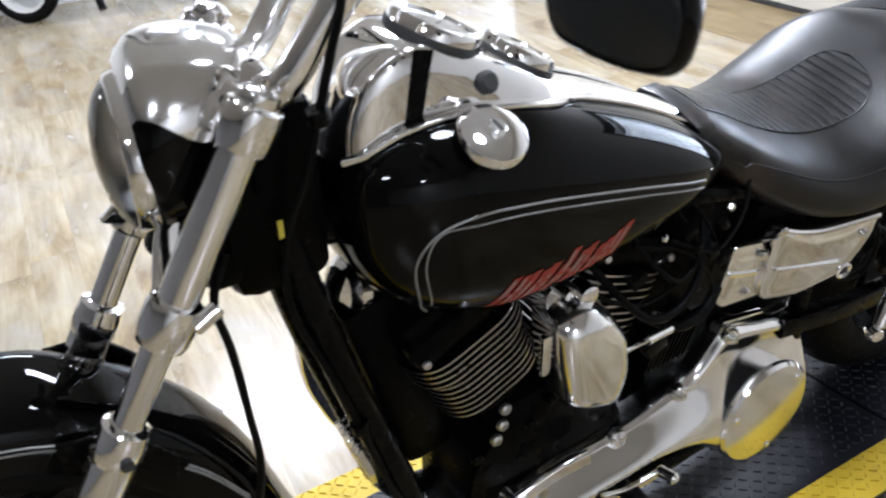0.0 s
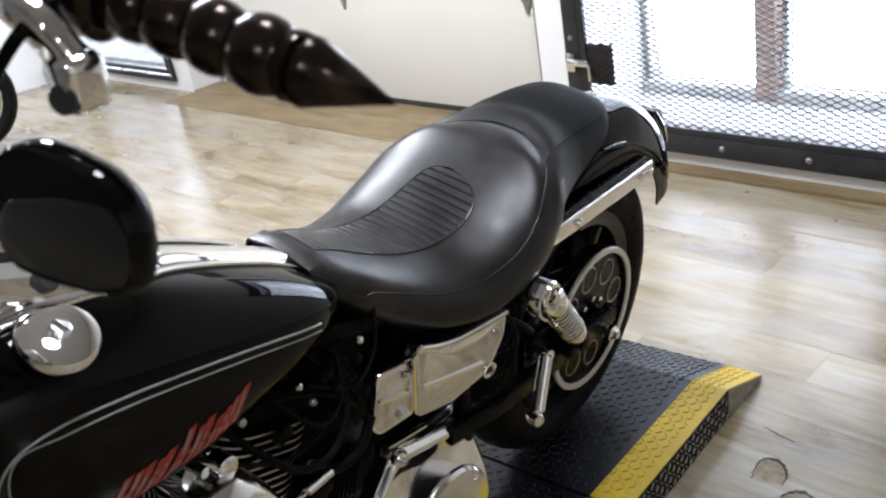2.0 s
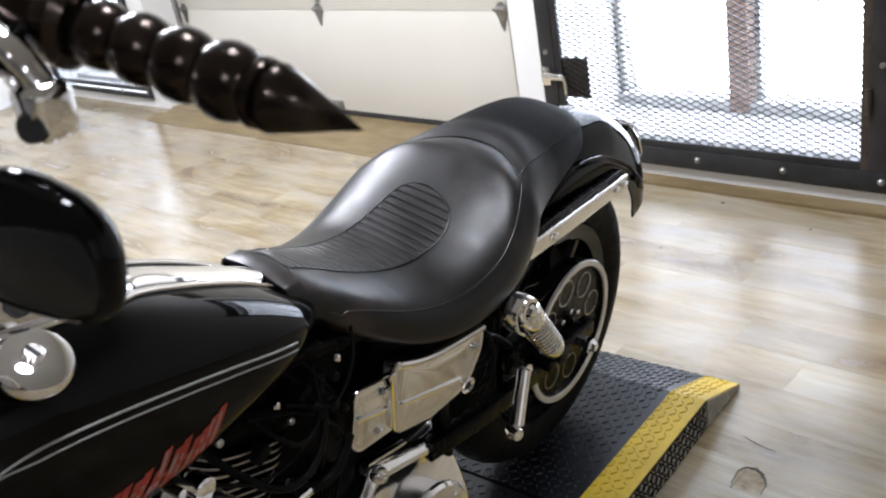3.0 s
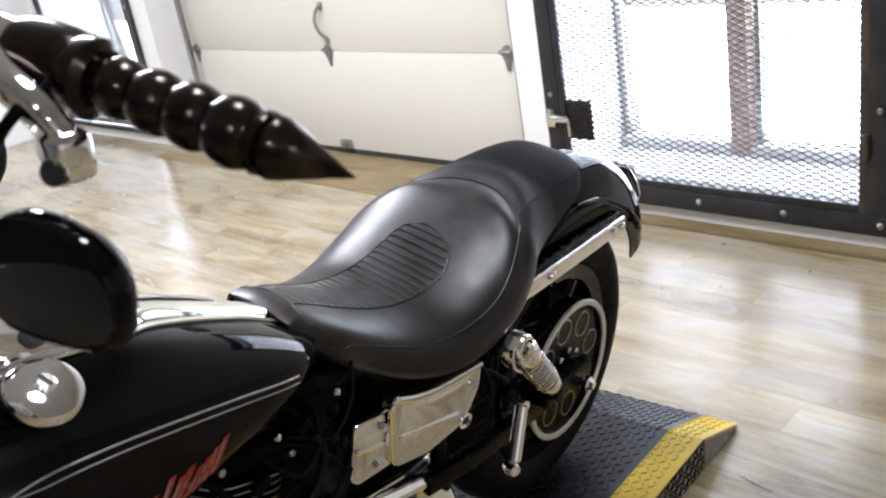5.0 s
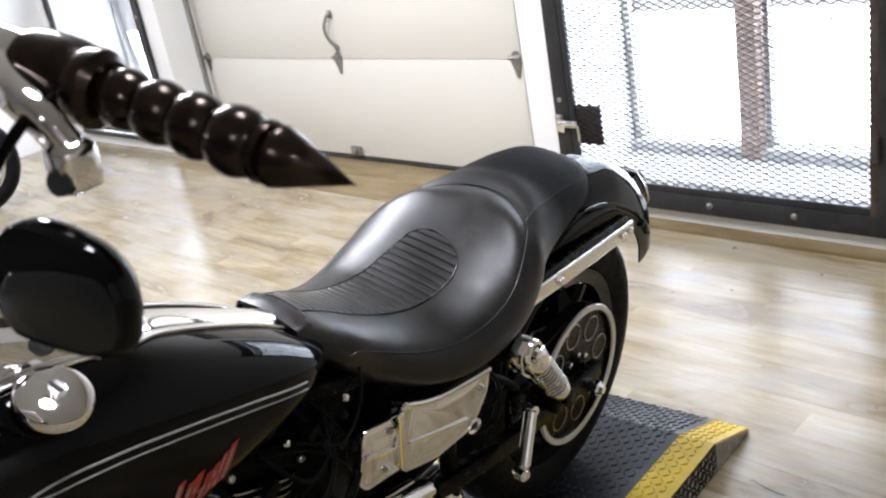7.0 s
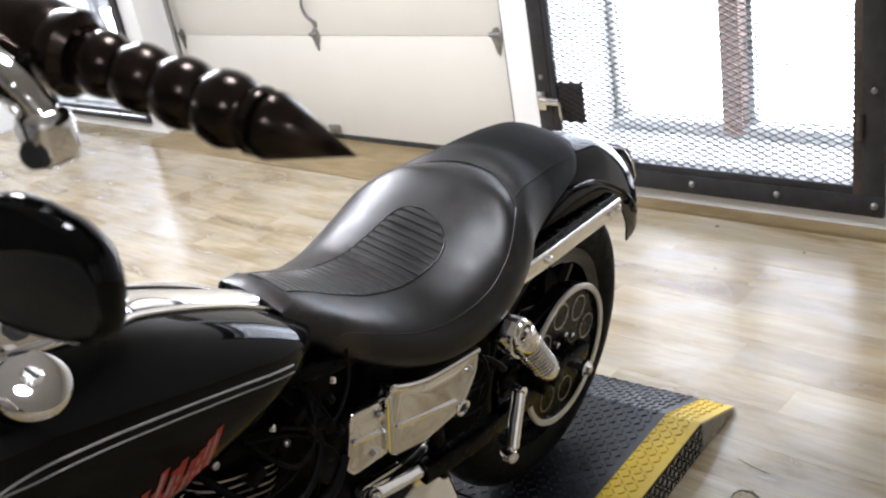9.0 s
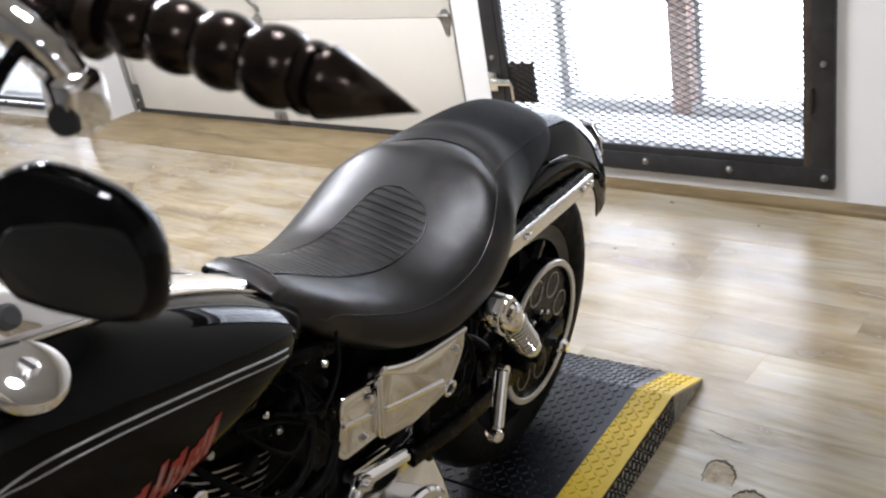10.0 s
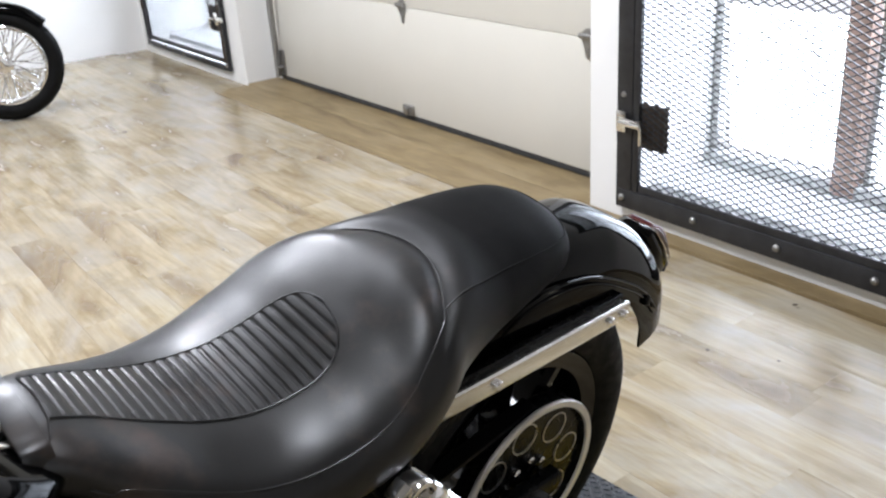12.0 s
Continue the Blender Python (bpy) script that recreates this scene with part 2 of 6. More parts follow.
def sweep(points, shape, steps=8, cap=True, up=(1, 0, 0), curve=True):
    """Sweeps a closed outline [(side, up)] along a line; a function of 0..1 may scale it."""
    line = smooth_line(points, steps) if curve else [Vector(v) for v in points]
    bm = bmesh.new()
    rings = []
    n = len(line)
    for i, c in enumerate(line):
        way = (line[min(i + 1, n - 1)] - line[max(i - 1, 0)]).normalized()
        side = way.cross(Vector(up)).normalized()
        top = side.cross(way).normalized()
        rings.append([bm.verts.new(c + side * u + top * v) for u, v in (shape(i / (n - 1)) if callable(shape) else shape)])
    m = len(rings[0])
    for p, q in zip(rings, rings[1:]):
        for k in range(m):
            bm.faces.new((p[k], p[(k + 1) % m], q[(k + 1) % m], q[k]))
    if cap:
        bm.faces.new(list(reversed(rings[0])))
        bm.faces.new(rings[-1])
    bmesh.ops.recalc_face_normals(bm, faces=bm.faces)
    return bm


def circle(r, seg=14):
    return [(r * math.cos(2 * math.pi * k / seg), r * math.sin(2 * math.pi * k / seg)) for k in range(seg)]


def tube(points, r, steps=8, seg=14, up=(1, 0, 0.01), curve=True):
    return sweep(points, circle(r, seg), steps, True, up, curve)


def loft(rings, cap=True, closed=True):
    """Joins rings of points of the same count."""
    bm = bmesh.new()
    vs = [[bm.verts.new(p) for p in ring] for ring in rings]
    m = len(vs[0])
    for p, q in zip(vs, vs[1:]):
        for k in range(m if closed else m - 1):
            bm.faces.new((p[k], p[(k + 1) % m], q[(k + 1) % m], q[k]))
    if cap:
        bm.faces.new(list(reversed(vs[0])))
        bm.faces.new(vs[-1])
    bmesh.ops.recalc_face_normals(bm, faces=bm.faces)
    return bm


def slab(outline, thick, frame_m, bevel=0.0, seg=2):
    """A plate with the given outline (u, v), pushed up by thick, laid by a matrix."""
    bm = bmesh.new()
    lo = [bm.verts.new((u, v, 0)) for u, v in outline]
    hi = [bm.verts.new((u, v, thick)) for u, v in outline]
    n = len(lo)
    bm.faces.new(list(reversed(lo)))
    top = bm.faces.new(hi)
    for k in range(n):
        bm.faces.new((lo[k], lo[(k + 1) % n], hi[(k + 1) % n], hi[k]))
    bmesh.ops.recalc_face_normals(bm, faces=bm.faces)
    if bevel:
        bmesh.ops.bevel(bm, geom=list(top.edges), offset=bevel, segments=seg, profile=0.5, affect="EDGES")
    bmesh.ops.transform(bm, matrix=frame_m, verts=bm.verts)
    return bm


def rounded(points, r, seg=5):
    """Rounds the corners of an outline."""
    out = []
    n = len(points)
    for i in range(n):
        a, b, c = (Vector(points[(i + k) % n]) for k in (-1, 0, 1))
        u, v = (a - b), (c - b)
        d = min(r, u.length * 0.45, v.length * 0.45)
        p, q = b + u.normalized() * d, b + v.normalized() * d
        for s in range(seg + 1):
            t = s / seg
            out.append(tuple((1 - t) ** 2 * p + 2 * t * (1 - t) * b + t * t * q))
    return out


def interp(table, y):
    """Smooth reading of rows (y, a, b, ...)."""
    ys = [r[0] for r in table]
    cols = list(zip(*table))[1:]
    out = []
    i = max(0, min(len(ys) - 2, next((k for k in range(len(ys) - 1) if y <= ys[k + 1]), len(ys) - 2)))
    h = ys[i + 1] - ys[i]
    t = max(0.0, min(1.0, (y - ys[i]) / h))
    for c in cols:
        m0 = (c[i + 1] - c[max(i - 1, 0)]) / (ys[i + 1] - ys[max(i - 1, 0)]) * h
        m1 = (c[min(i + 2, len(c) - 1)] - c[i]) / (ys[min(i + 2, len(ys) - 1)] - ys[i]) * h
        out.append((2 * t ** 3 - 3 * t * t + 1) * c[i] + (t ** 3 - 2 * t * t + t) * m0 + (-2 * t ** 3 + 3 * t * t) * c[i + 1] + (t ** 3 - t * t) * m1)
    return out


def empty(name, m, label="", category="", group=""):
    ob = new(name)
    ob.empty_display_size = 0.1
    ob.matrix_world = m
    return tagged(ob, label, category, group)

# ---------------------------------------------------------------- the showroom
WALL_Y, BACK_Y, LEFT_X, RIGHT_X, TOP = 3.5, -5.0, -6.32, 7.4, 3.2
DOOR_X0, DOOR_X1, DOOR_Y, DOOR_H = -4.514, -1.42, 3.718, 2.16
HX, HR = -2.978, -1.645
GATES = [(-1.255, 0.172), (-6.17, -4.70)]
GATE_Z0, GATE_Z1, ALCOVE = 0.055, 2.1, 0.52

structure(link(boxx(LEFT_X - 0.2, RIGHT_X + 0.2, BACK_Y - 0.2, 4.3, -0.14, -0.012), "floor", FLOOR, smooth=False),
          "pale wood-look vinyl plank floor of the showroom", "floor")


def wall(name, *boxes, paint=None):
    return structure(link(merge(*[boxx(*b) for b in boxes]), name, paint or WALL, smooth=False), "grey painted wall" if paint else "white painted plaster wall", "wall")


g0, g1 = GATES[0][0] + 0.03, GATES[0][1] - 0.03
h0, h1 = GATES[1][0] + 0.03, GATES[1][1] - 0.03
W0, W1 = WALL_Y, WALL_Y + 0.14
wall("wall_north",
     (LEFT_X, h0, W0, W1, -0.02, TOP), (h0, h1, W0, W1, -0.02, GATE_Z0 + 0.03), (h0, h1, W0, W1, GATE_Z1 - 0.03, TOP),
     (h1, DOOR_X0, W0, W1, -0.02, TOP), (DOOR_X0, DOOR_X1, W0, W1, DOOR_H, TOP),
     (DOOR_X1, g0, W0, W1, -0.02, TOP), (g0, g1, W0, W1, -0.02, GATE_Z0 + 0.03), (g0, g1, W0, W1, GATE_Z1 - 0.03, TOP),
     (g1, RIGHT_X, W0, W1, -0.02, TOP))
wall("wall_west", (LEFT_X - 0.15, LEFT_X, BACK_Y, W1, -0.02, TOP))
wall("wall_east", (RIGHT_X, RIGHT_X + 0.15, BACK_Y, W1, -0.02, TOP), paint=EAST_WALL)
wall("wall_south", (LEFT_X - 0.15, RIGHT_X + 0.15, BACK_Y - 0.15, BACK_Y, -0.02, TOP), paint=FAR_WALL)
structure(link(boxx(LEFT_X - 0.2, RIGHT_X + 0.2, BACK_Y - 0.2, 4.3, TOP, TOP + 0.12), "ceiling", CEIL, smooth=False),
          "plain dark ceiling", "ceiling")
# jambs of the door recess
wall("door_recess", (DOOR_X0 - 0.12, DOOR_X0, W1, W1 + 0.2, -0.02, DOOR_H), (DOOR_X1, DOOR_X1 + 0.12, W1, W1 + 0.2, -0.02, DOOR_H),
     (DOOR_X0 + 0.001, DOOR_X0 + 0.062, DOOR_Y + 0.004, W1 + 0.2, -0.02, DOOR_H), (DOOR_X1 - 0.084, DOOR_X1 - 0.001, DOOR_Y + 0.004, W1 + 0.2, -0.02, DOOR_H))

# brown strips of floor along the wall
structure(link(boxx(-4.47, DOOR_X1 + 0.12, 3.25, W0 - 0.002, -0.012, 0.004, 0.002), "trim", APRON, smooth=False), "brown wood-look floor strip before the garage door", "floor strip")
structure(link(boxx(DOOR_X1 + 0.122, RIGHT_X, 3.42, W0 - 0.002, -0.012, 0.004, 0.002), "trim", APRON, smooth=False), "brown wood-look floor strip along the wall", "floor strip")
structure(link(boxx(DOOR_X0, DOOR_X1, W0, DOOR_Y + 0.1, -0.012, 0.003), "trim", APRON, smooth=False), "worn brown threshold under the garage door", "floor strip")


def garage_door():
    root = empty("garage_door", pose(HX, DOOR_Y, 0), "closed cream sectional garage door with steel hinges", "garage door")
    w = 1.47
    for k in range(4):
        z0 = 0.064 + k * 0.546
        part("panel", boxx(-w, w, 0, 0.045, z0 if k else 0.034, z0 + 0.544, 0.003), DOORP, root)
    part("bottom_seal", boxx(-w, w, 0.002, 0.05, 0.004, 0.0335, 0.004), SEAL, root, "black rubber bottom seal")
    for s in (-1, 1):
        track = merge(boxx(s * (w - 0.045) - 0.016, s * (w - 0.045) + 0.016, -0.055, -0.051, 0.03, 2.1), boxx(s * (w - 0.027) - 0.002, s * (w - 0.027) + 0.002, -0.055, -0.012, 0.03, 2.1))
        part("track", track, GALV, root, "galvanised vertical track")
        bracket = merge(boxx(s * (w - 0.05) - 0.03, s * (w - 0.05) + 0.03, -0.012, -0.002, 0.04, 0.2, 0.002), rod((s * (w - 0.045), -0.05, 0.09), (s * (w - 0.045), -0.002, 0.09), 0.016))
        part("corner_bracket", bracket, GALV, root)
    cx = HX
    for k in range(3):
        zj = 0.064 + (k + 1) * 0.546
        for hx in (-4.375, HX, HR):
            leaf = [(-0.006, -0.085), (0.006, -0.085), (0.020, -0.035), (0.034, -0.008), (0.030, 0.018), (0.012, 0.040), (-0.012, 0.040), (-0.030, 0.018), (-0.034, -0.008), (-0.020, -0.035)]
            m = pose(hx - cx, -0.003, zj, 90, 0, 0)
            hinge = merge(slab(rounded(leaf, 0.005, 2), 0.005, m), rod((hx - cx - 0.035, -0.016, zj + 0.01), (hx - cx + 0.035, -0.016, zj + 0.01), 0.011, seg=12),
                          rod((hx - cx, -0.012, zj - 0.05), (hx - cx, -0.004, zj - 0.05), 0.006, seg=8))
            part("hinge", hinge, GALV, root, "steel strap hinge")
    hx = HX - cx
    part("handle", tube([(hx + 0.004, -0.004, 0.862), (hx - 0.002, -0.028, 0.850), (hx - 0.030, -0.036, 0.790), (hx - 0.018, -0.030, 0.728), (hx + 0.010, -0.012, 0.690), (hx + 0.012, -0.004, 0.676)], 0.009), GALV, root, "bent steel pull handle")
    part("handle_plate", merge(boxx(hx - 0.014, hx + 0.022, -0.008, -0.001, 0.84, 0.885, 0.002), boxx(hx - 0.006, hx + 0.028, -0.008, -0.001, 0.655, 0.690, 0.002)), GALV, root)
    part("foot_bracket", merge(boxx(hx - 0.045, hx + 0.045, -0.02, -0.002, 0.038, 0.092, 0.004), boxx(hx - 0.015, hx + 0.015, -0.032, -0.02, 0.042, 0.080, 0.004)), GALV, root)
    return root


garage_door()


def gate(x0, x1, latch_side, strand=0.0021, t=0.075, gap=-0.001):
    """A security gate: angle-iron frame, expanded metal, bolts, a lock plate."""
    root = empty("security_gate", pose(x0, WALL_Y, 0), "closed black steel security gate with expanded metal mesh", "gate", "gates before the windows")
    w, z0, z1 = x1 - x0, GATE_Z0, GATE_Z1
    part("frame_bar", boxx(0, w, -0.03, -0.004, z0, z0 + t, 0.003), GATE, root)
    part("frame_bar", boxx(0, w, -0.03, -0.004, z1 - t, z1, 0.003), GATE, root)
    part("frame_post", boxx(0, t, -0.0295, -0.005, z0 + t, z1 - t, 0.003), GATE, root)
    part("frame_post", boxx(w - t, w, -0.0295, -0.005, z0 + t, z1 - t, 0.003), GATE, root)
    # inner leaf of the gate
    i0, i1 = t + gap, w - t - gap
    for b in ((i0, i0 + 0.03, z0 + t + gap, z1 - t - gap), (i1 - 0.03, i1, z0 + t + gap, z1 - t - gap)):
        part("leaf_stile", boxx(b[0], b[1], -0.026, -0.008, b[2], b[3], 0.002), GATE if b[0] < w / 2 else RUST, root)
    for zz in (z0 + t + gap, z1 - t - gap - 0.03):
        part("leaf_rail", boxx(i0 + 0.031, i1 - 0.031, -0.024, -0.010, zz, zz + 0.03, 0.002), GATE, root)
    # expanded metal
    a, b = i0 + 0.028, i1 - 0.028
    c, d = z0 + t + max(gap, 0) + 0.03, z1 - t - max(gap, 0) - 0.03
    nx = round((b - a) / 0.051)
    pw, ph = (b - a) / nx, 0.0117
    verts, faces = [], []
    rows = int((d - c) / ph)
    for r in range(rows + 1):
        zc = c + r * ph
        sign = 1 if r % 2 else -1
        line = []
        for k in range(2 * nx + 1):
            off = (1 if k % 2 else -1) * sign * ph * 0.46
            line.append((a + k * pw / 2, zc + off))
        base = len(verts)
        for k, (px, pz) in enumerate(line):
            lean = 0.002 * (1 if k % 2 else -1) * sign
            for du, dv in ((-0.003, -strand), (0.003, -strand), (0.003, strand), (-0.003, strand)):
                verts.append((px, -0.017 + du + lean, pz + dv))
        for k in range(2 * nx):
            p, q = base + 4 * k, base + 4 * (k + 1)
            for j in range(4):
                faces.append((p + j, p + (j + 1) % 4, q + (j + 1) % 4, q + j))
    me = bpy.data.meshes.new("mesh_screen")
    me.from_pydata(verts, [], faces)
    me.materials.append(GATE)
    screen = new("mesh_screen", me)
    screen.parent = root
    tagged(screen, "black expanded metal mesh", kind="stuff")
    # bolts
    n = 4
    for k in range(n + 1):
        bx = 0.03 + (w - 0.06) * k / n
        for bz in (z0 + 0.042, z1 - 0.04):
            part("bolt", lathe([(0.0135, 0), (0.0135, 0.004), (0.010, 0.009), (0.004, 0.0115), (0.0, 0.012)], (bx, -0.03, bz), (0, -1, 0), 12), GALV, root)
    for s in (0.035, w - 0.035):
        for bz in (0.5, 0.95, 1.4):
            part("bolt", lathe([(0.011, 0), (0.011, 0.004), (0.008, 0.008), (0.0, 0.009)], (s, -0.0295, bz), (0, -1, 0), 12), GALV, root)
    # lock plate and latch
    lx = 0.05 if latch_side < 0 else w - 0.05
    s = 1 if latch_side < 0 else -1
    part("lock_plate", boxx(min(lx + s * 0.015, lx + s * 0.178), max(lx + s * 0.015, lx + s * 0.178), -0.0115, -0.0085, 0.305, 0.475, 0.001), RUST, root, "rusty dark lock plate")
    latch = merge(boxx(lx - 0.035, lx + 0.075, -0.05, -0.036, 0.385, 0.415, 0.003), boxx(lx - 0.04, lx + 0.005, -0.046, -0.034, 0.36, 0.44, 0.003))
    latch = merge(latch, tube([(lx - 0.02, -0.056, 0.40), (lx + 0.06 * s, -0.056, 0.40), (lx + 0.085 * s, -0.056, 0.395), (lx + 0.088 * s, -0.056, 0.33)], 0.007, 6, 8, (0, 1, 0.01)))
    part("latch", latch, SATIN, root, "galvanised slide latch")
    for bz in (0.33, 1.0, 1.65):
        part("gate_hinge", merge(rod((w / 2 + s * (w / 2 - t - 0.004), -0.034, bz), (w / 2 + s * (w / 2 - t - 0.004), -0.034, bz + 0.09), 0.011, seg=12)), RUST, root, "rusty barrel hinge")
    return root


gate(*GATES[0], -1)
gate(*GATES[1], 1, 0.0010, 0.034, 0.015)


def alcove(x0, x1, mullions):
    """The deep window behind a gate: reveals, sill, frame, panes and the daylight outside."""
    y0, y1 = W1, WALL_Y + ALCOVE
    structure(link(merge(boxx(x0 - 0.1, x0 - 0.002, y0, y1 + 0.15, -0.02, 2.2), boxx(x1 + 0.002, x1 + 0.1, y0, y1 + 0.15, -0.02, 2.2), boxx(x0, x1, y0, y1 + 0.15, 2.1, 2.2)), "wall_reveal", WALL, smooth=False),
              "white window reveal behind the gate", "wall")
    structure(link(boxx(x0, x1, y0, y1 + 0.15, -0.02, 0.115, 0.004), "trim", CONCRETE, smooth=False), "pale dusty concrete window sill", "window sill")
    win = empty("window", pose(x0, y1, 0.115), "bright window with pale frame and brown post", "window", "windows behind the gates")
    tagged(win, kind="structure")
    w, h = x1 - x0, 1.98
    part("bottom_rail", boxx(0, w, -0.05, 0.03, 0.002, 0.05, 0.004), CONCRETE, win)
    part("top_rail", boxx(0, w, -0.03, 0.03, h - 0.05, h, 0.004), WALL, win)
    for s in (0.0, w - 0.035):
        part("side_frame", boxx(s, s + 0.035, -0.03, 0.03, 0.052, h - 0.052, 0.003), GALV, win)
    for mx in mullions:
        part("post", boxx(mx - x0 - 0.045, mx - x0 + 0.045, -0.06, 0.035, 0.004, h - 0.052, 0.006), POST, win, "brown wooden post")
        part("side_frame", boxx(mx - x0 + 0.06, mx - x0 + 0.085, -0.025, 0.03, 0.052, h - 0.052, 0.003), GALV, win)
    pane = part("pane", boxx(0.035, w - 0.035, 0.004, 0.010, 0.05, h - 0.05), GLASS, win, smooth=False)
    pane.visible_shadow = False
    back = structure(link(boxx(x0 - 1.2, x1 + 1.2, y1 + 0.5, y1 + 0.52, -0.6, 3.0), "backdrop", OUTSIDE, smooth=False), "bright overexposed daylight outside", "daylight")
    return back


alcove(GATES[0][0] + 0.03, GATES[0][1] - 0.03, (-0.62,))
alcove(GATES[1][0] + 0.03, GATES[1][1] - 0.03, (-5.35,))

# ---------------------------------------------------------------- the lift under the motorcycle
LIFT_TURN = 4.7
PLAT_H = 0.085
LIFT = pose(-0.067, 1.766, 0, 0, 0, LIFT_TURN)
HALF, EDGE = 0.334, 0.090
JOINT, BEND, END = -0.165, 0.312, 0.505


def lugs(spots, size=0.0190):
    """The raised lozenges of tread plate: list of (matrix, flip)."""
    verts, faces = [], []
    ring = [(-0.45, 0), (-0.24, 0.085), (0.24, 0.085), (0.45, 0), (0.24, -0.085), (-0.24, -0.085)]
    crest = [(-0.33, 0), (-0.20, 0.036), (0.20, 0.036), (0.33, 0), (0.20, -0.036), (-0.20, -0.036)]
    for m, flip in spots:
        turn = m @ Matrix.Rotation(radians(45 if flip else -45), 4, "Z")
        base = len(verts)
        for u, v in ring:
            verts.append(turn @ Vector((u * size, v * size, 0)))
        for u, v in crest:
            verts.append(turn @ Vector((u * size, v * size, 0.0026)))
        for k in range(6):
            faces.append((base + k, base + (k + 1) % 6, base + 6 + (k + 1) % 6, base + 6 + k))
        faces.append(tuple(base + 6 + k for k in range(6)))
    return verts, faces


def tread_plate(name, origin, u, v, w, h, material, parent, label=""):
    """A piece of tread plate: a thin sheet and its lugs, in the plane of u and v."""
    u, v = Vector(u).normalized(), Vector(v).normalized()
    nrm = u.cross(v)
    m = Matrix((u, v, nrm)).transposed().to_4x4()
    m.translation = Vector(origin)
    bm = box((w, h, 0.004), (w / 2, h / 2, -0.002))
    bmesh.ops.transform(bm, matrix=m, verts=bm.verts)
    sheet = part(name, bm, material, parent, label, smooth=False)
    p = 0.0190
    spots = []
    for i in range(int(w / p) + 1):
        for j in range(int(h / p) + 1):
            x, y = (i + 0.35) * p, (j + 0.35) * p
            if x < w - 0.009 and y < h - 0.009:
                spots.append((m @ Matrix.Translation((x, y, 0)), (i + j) % 2 == 0))
    verts, faces = lugs(spots)
    me = bpy.data.meshes.new("tread_relief")
    me.from_pydata(verts, [], faces)
    me.materials.append(PLATE_LUG if material is PLATE_BLACK else material)
    ob = new("tread_relief", me)
    ob.parent = sheet
    ob["kind"] = "stuff"
    return sheet


def lift():
    root = empty("motorcycle_lift", LIFT, "low black tread-plate motorcycle lift with yellow edges", "motorcycle lift")
    front = -2.25
    body = boxx(-HALF, HALF, front, JOINT - 0.006, 0.004, PLAT_H - 0.004, 0.002)
    part("deck_frame", body, SATIN_BLACK, root, smooth=False)
    z = PLAT_H
    ramp_base = loft([[(-HALF, JOINT + 0.006, 0.004), (-HALF, JOINT + 0.006, z - 0.004), (-HALF, BEND, z - 0.004), (-HALF, END, 0.006), (-HALF, END, 0.004)],
                      [(HALF, JOINT + 0.006, 0.004), (HALF, JOINT + 0.006, z - 0.004), (HALF, BEND, z - 0.004), (HALF, END, 0.006), (HALF, END, 0.004)]])
    part("ramp_frame", ramp_base, SATIN_BLACK, root, smooth=False)
    inner = HALF - EDGE
    slope = Vector((0, END - BEND, -(z - 0.012)))
    for y0, y1, nm in ((front, JOINT - 0.004, "deck"), (JOINT + 0.004, BEND, "ramp")):
        tread_plate(nm + "_plate", (-inner, y0, z), (1, 0, 0), (0, 1, 0), 2 * inner, y1 - y0, PLATE_BLACK, root)
        tread_plate("edge_plate", (inner, y0, z), (1, 0, 0), (0, 1, 0), EDGE, y1 - y0, PLATE_YELLOW, root, "worn yellow painted edge")
        tread_plate("edge_plate", (-HALF, y0, z), (1, 0, 0), (0, 1, 0), EDGE, y1 - y0, PLATE_YELLOW, root, "worn yellow painted edge")
        tread_plate("side_plate", (HALF, y0, 0.006), (0, 1, 0), (0, 0, 1), y1 - y0, z - 0.008, PLATE_BARE, root, "bare grey tread-plate side")
        tread_plate("side_plate", (-HALF, y1, 0.006), (0, -1, 0), (0, 0, 1), y1 - y0, z - 0.008, PLATE_BARE, root, "bare grey tread-plate side")
    tread_plate("ramp_plate", (-inner, BEND, z), (1, 0, 0), slope, 2 * inner, slope.length, PLATE_BLACK, root)
    tread_plate("edge_plate", (inner, BEND, z), (1, 0, 0), slope, EDGE, slope.length, PLATE_YELLOW, root, "worn yellow painted edge")
    tread_plate("edge_plate", (-HALF, BEND, z), (1, 0, 0), slope, EDGE, slope.length, PLATE_YELLOW, root, "worn yellow painted edge")
    for s in (-1, 1):
        tri = loft([[(s * HALF, BEND, 0.006), (s * HALF, BEND, z - 0.003), (s * HALF, END, 0.008)], [(s * (HALF + 0.003), BEND, 0.006), (s * (HALF + 0.003), BEND, z - 0.003), (s * (HALF + 0.003), END, 0.008)]])
        side = part("side_plate", tri, PLATE_BARE, root, "bare grey tread-plate side", smooth=False)
        u = Vector((0, s, 0))
        m = Matrix((u, Vector((0, 0, 1)), Vector((s, 0, 0)))).transposed().to_4x4()
        spots = []
        for i in range(12):
            for j in range(5):
                yy, zz = BEND + 0.012 + 0.019 * i, 0.014 + 0.019 * j
                if zz < z - 0.012 - (z - 0.008) * (yy - BEND) / (END - BEND):
                    spots.append((Matrix.Translation((s * (HALF + 0.003), yy, zz)) @ m, (i + j) % 2 == 0))
        verts, faces = lugs(spots)
        me = bpy.data.meshes.new("tread_relief")
        me.from_pydata(verts, [], faces)
        me.materials.append(PLATE_BARE)
        ob = new("tread_relief", me)
        ob.parent = side
        ob["kind"] = "stuff"
    return root


lift()
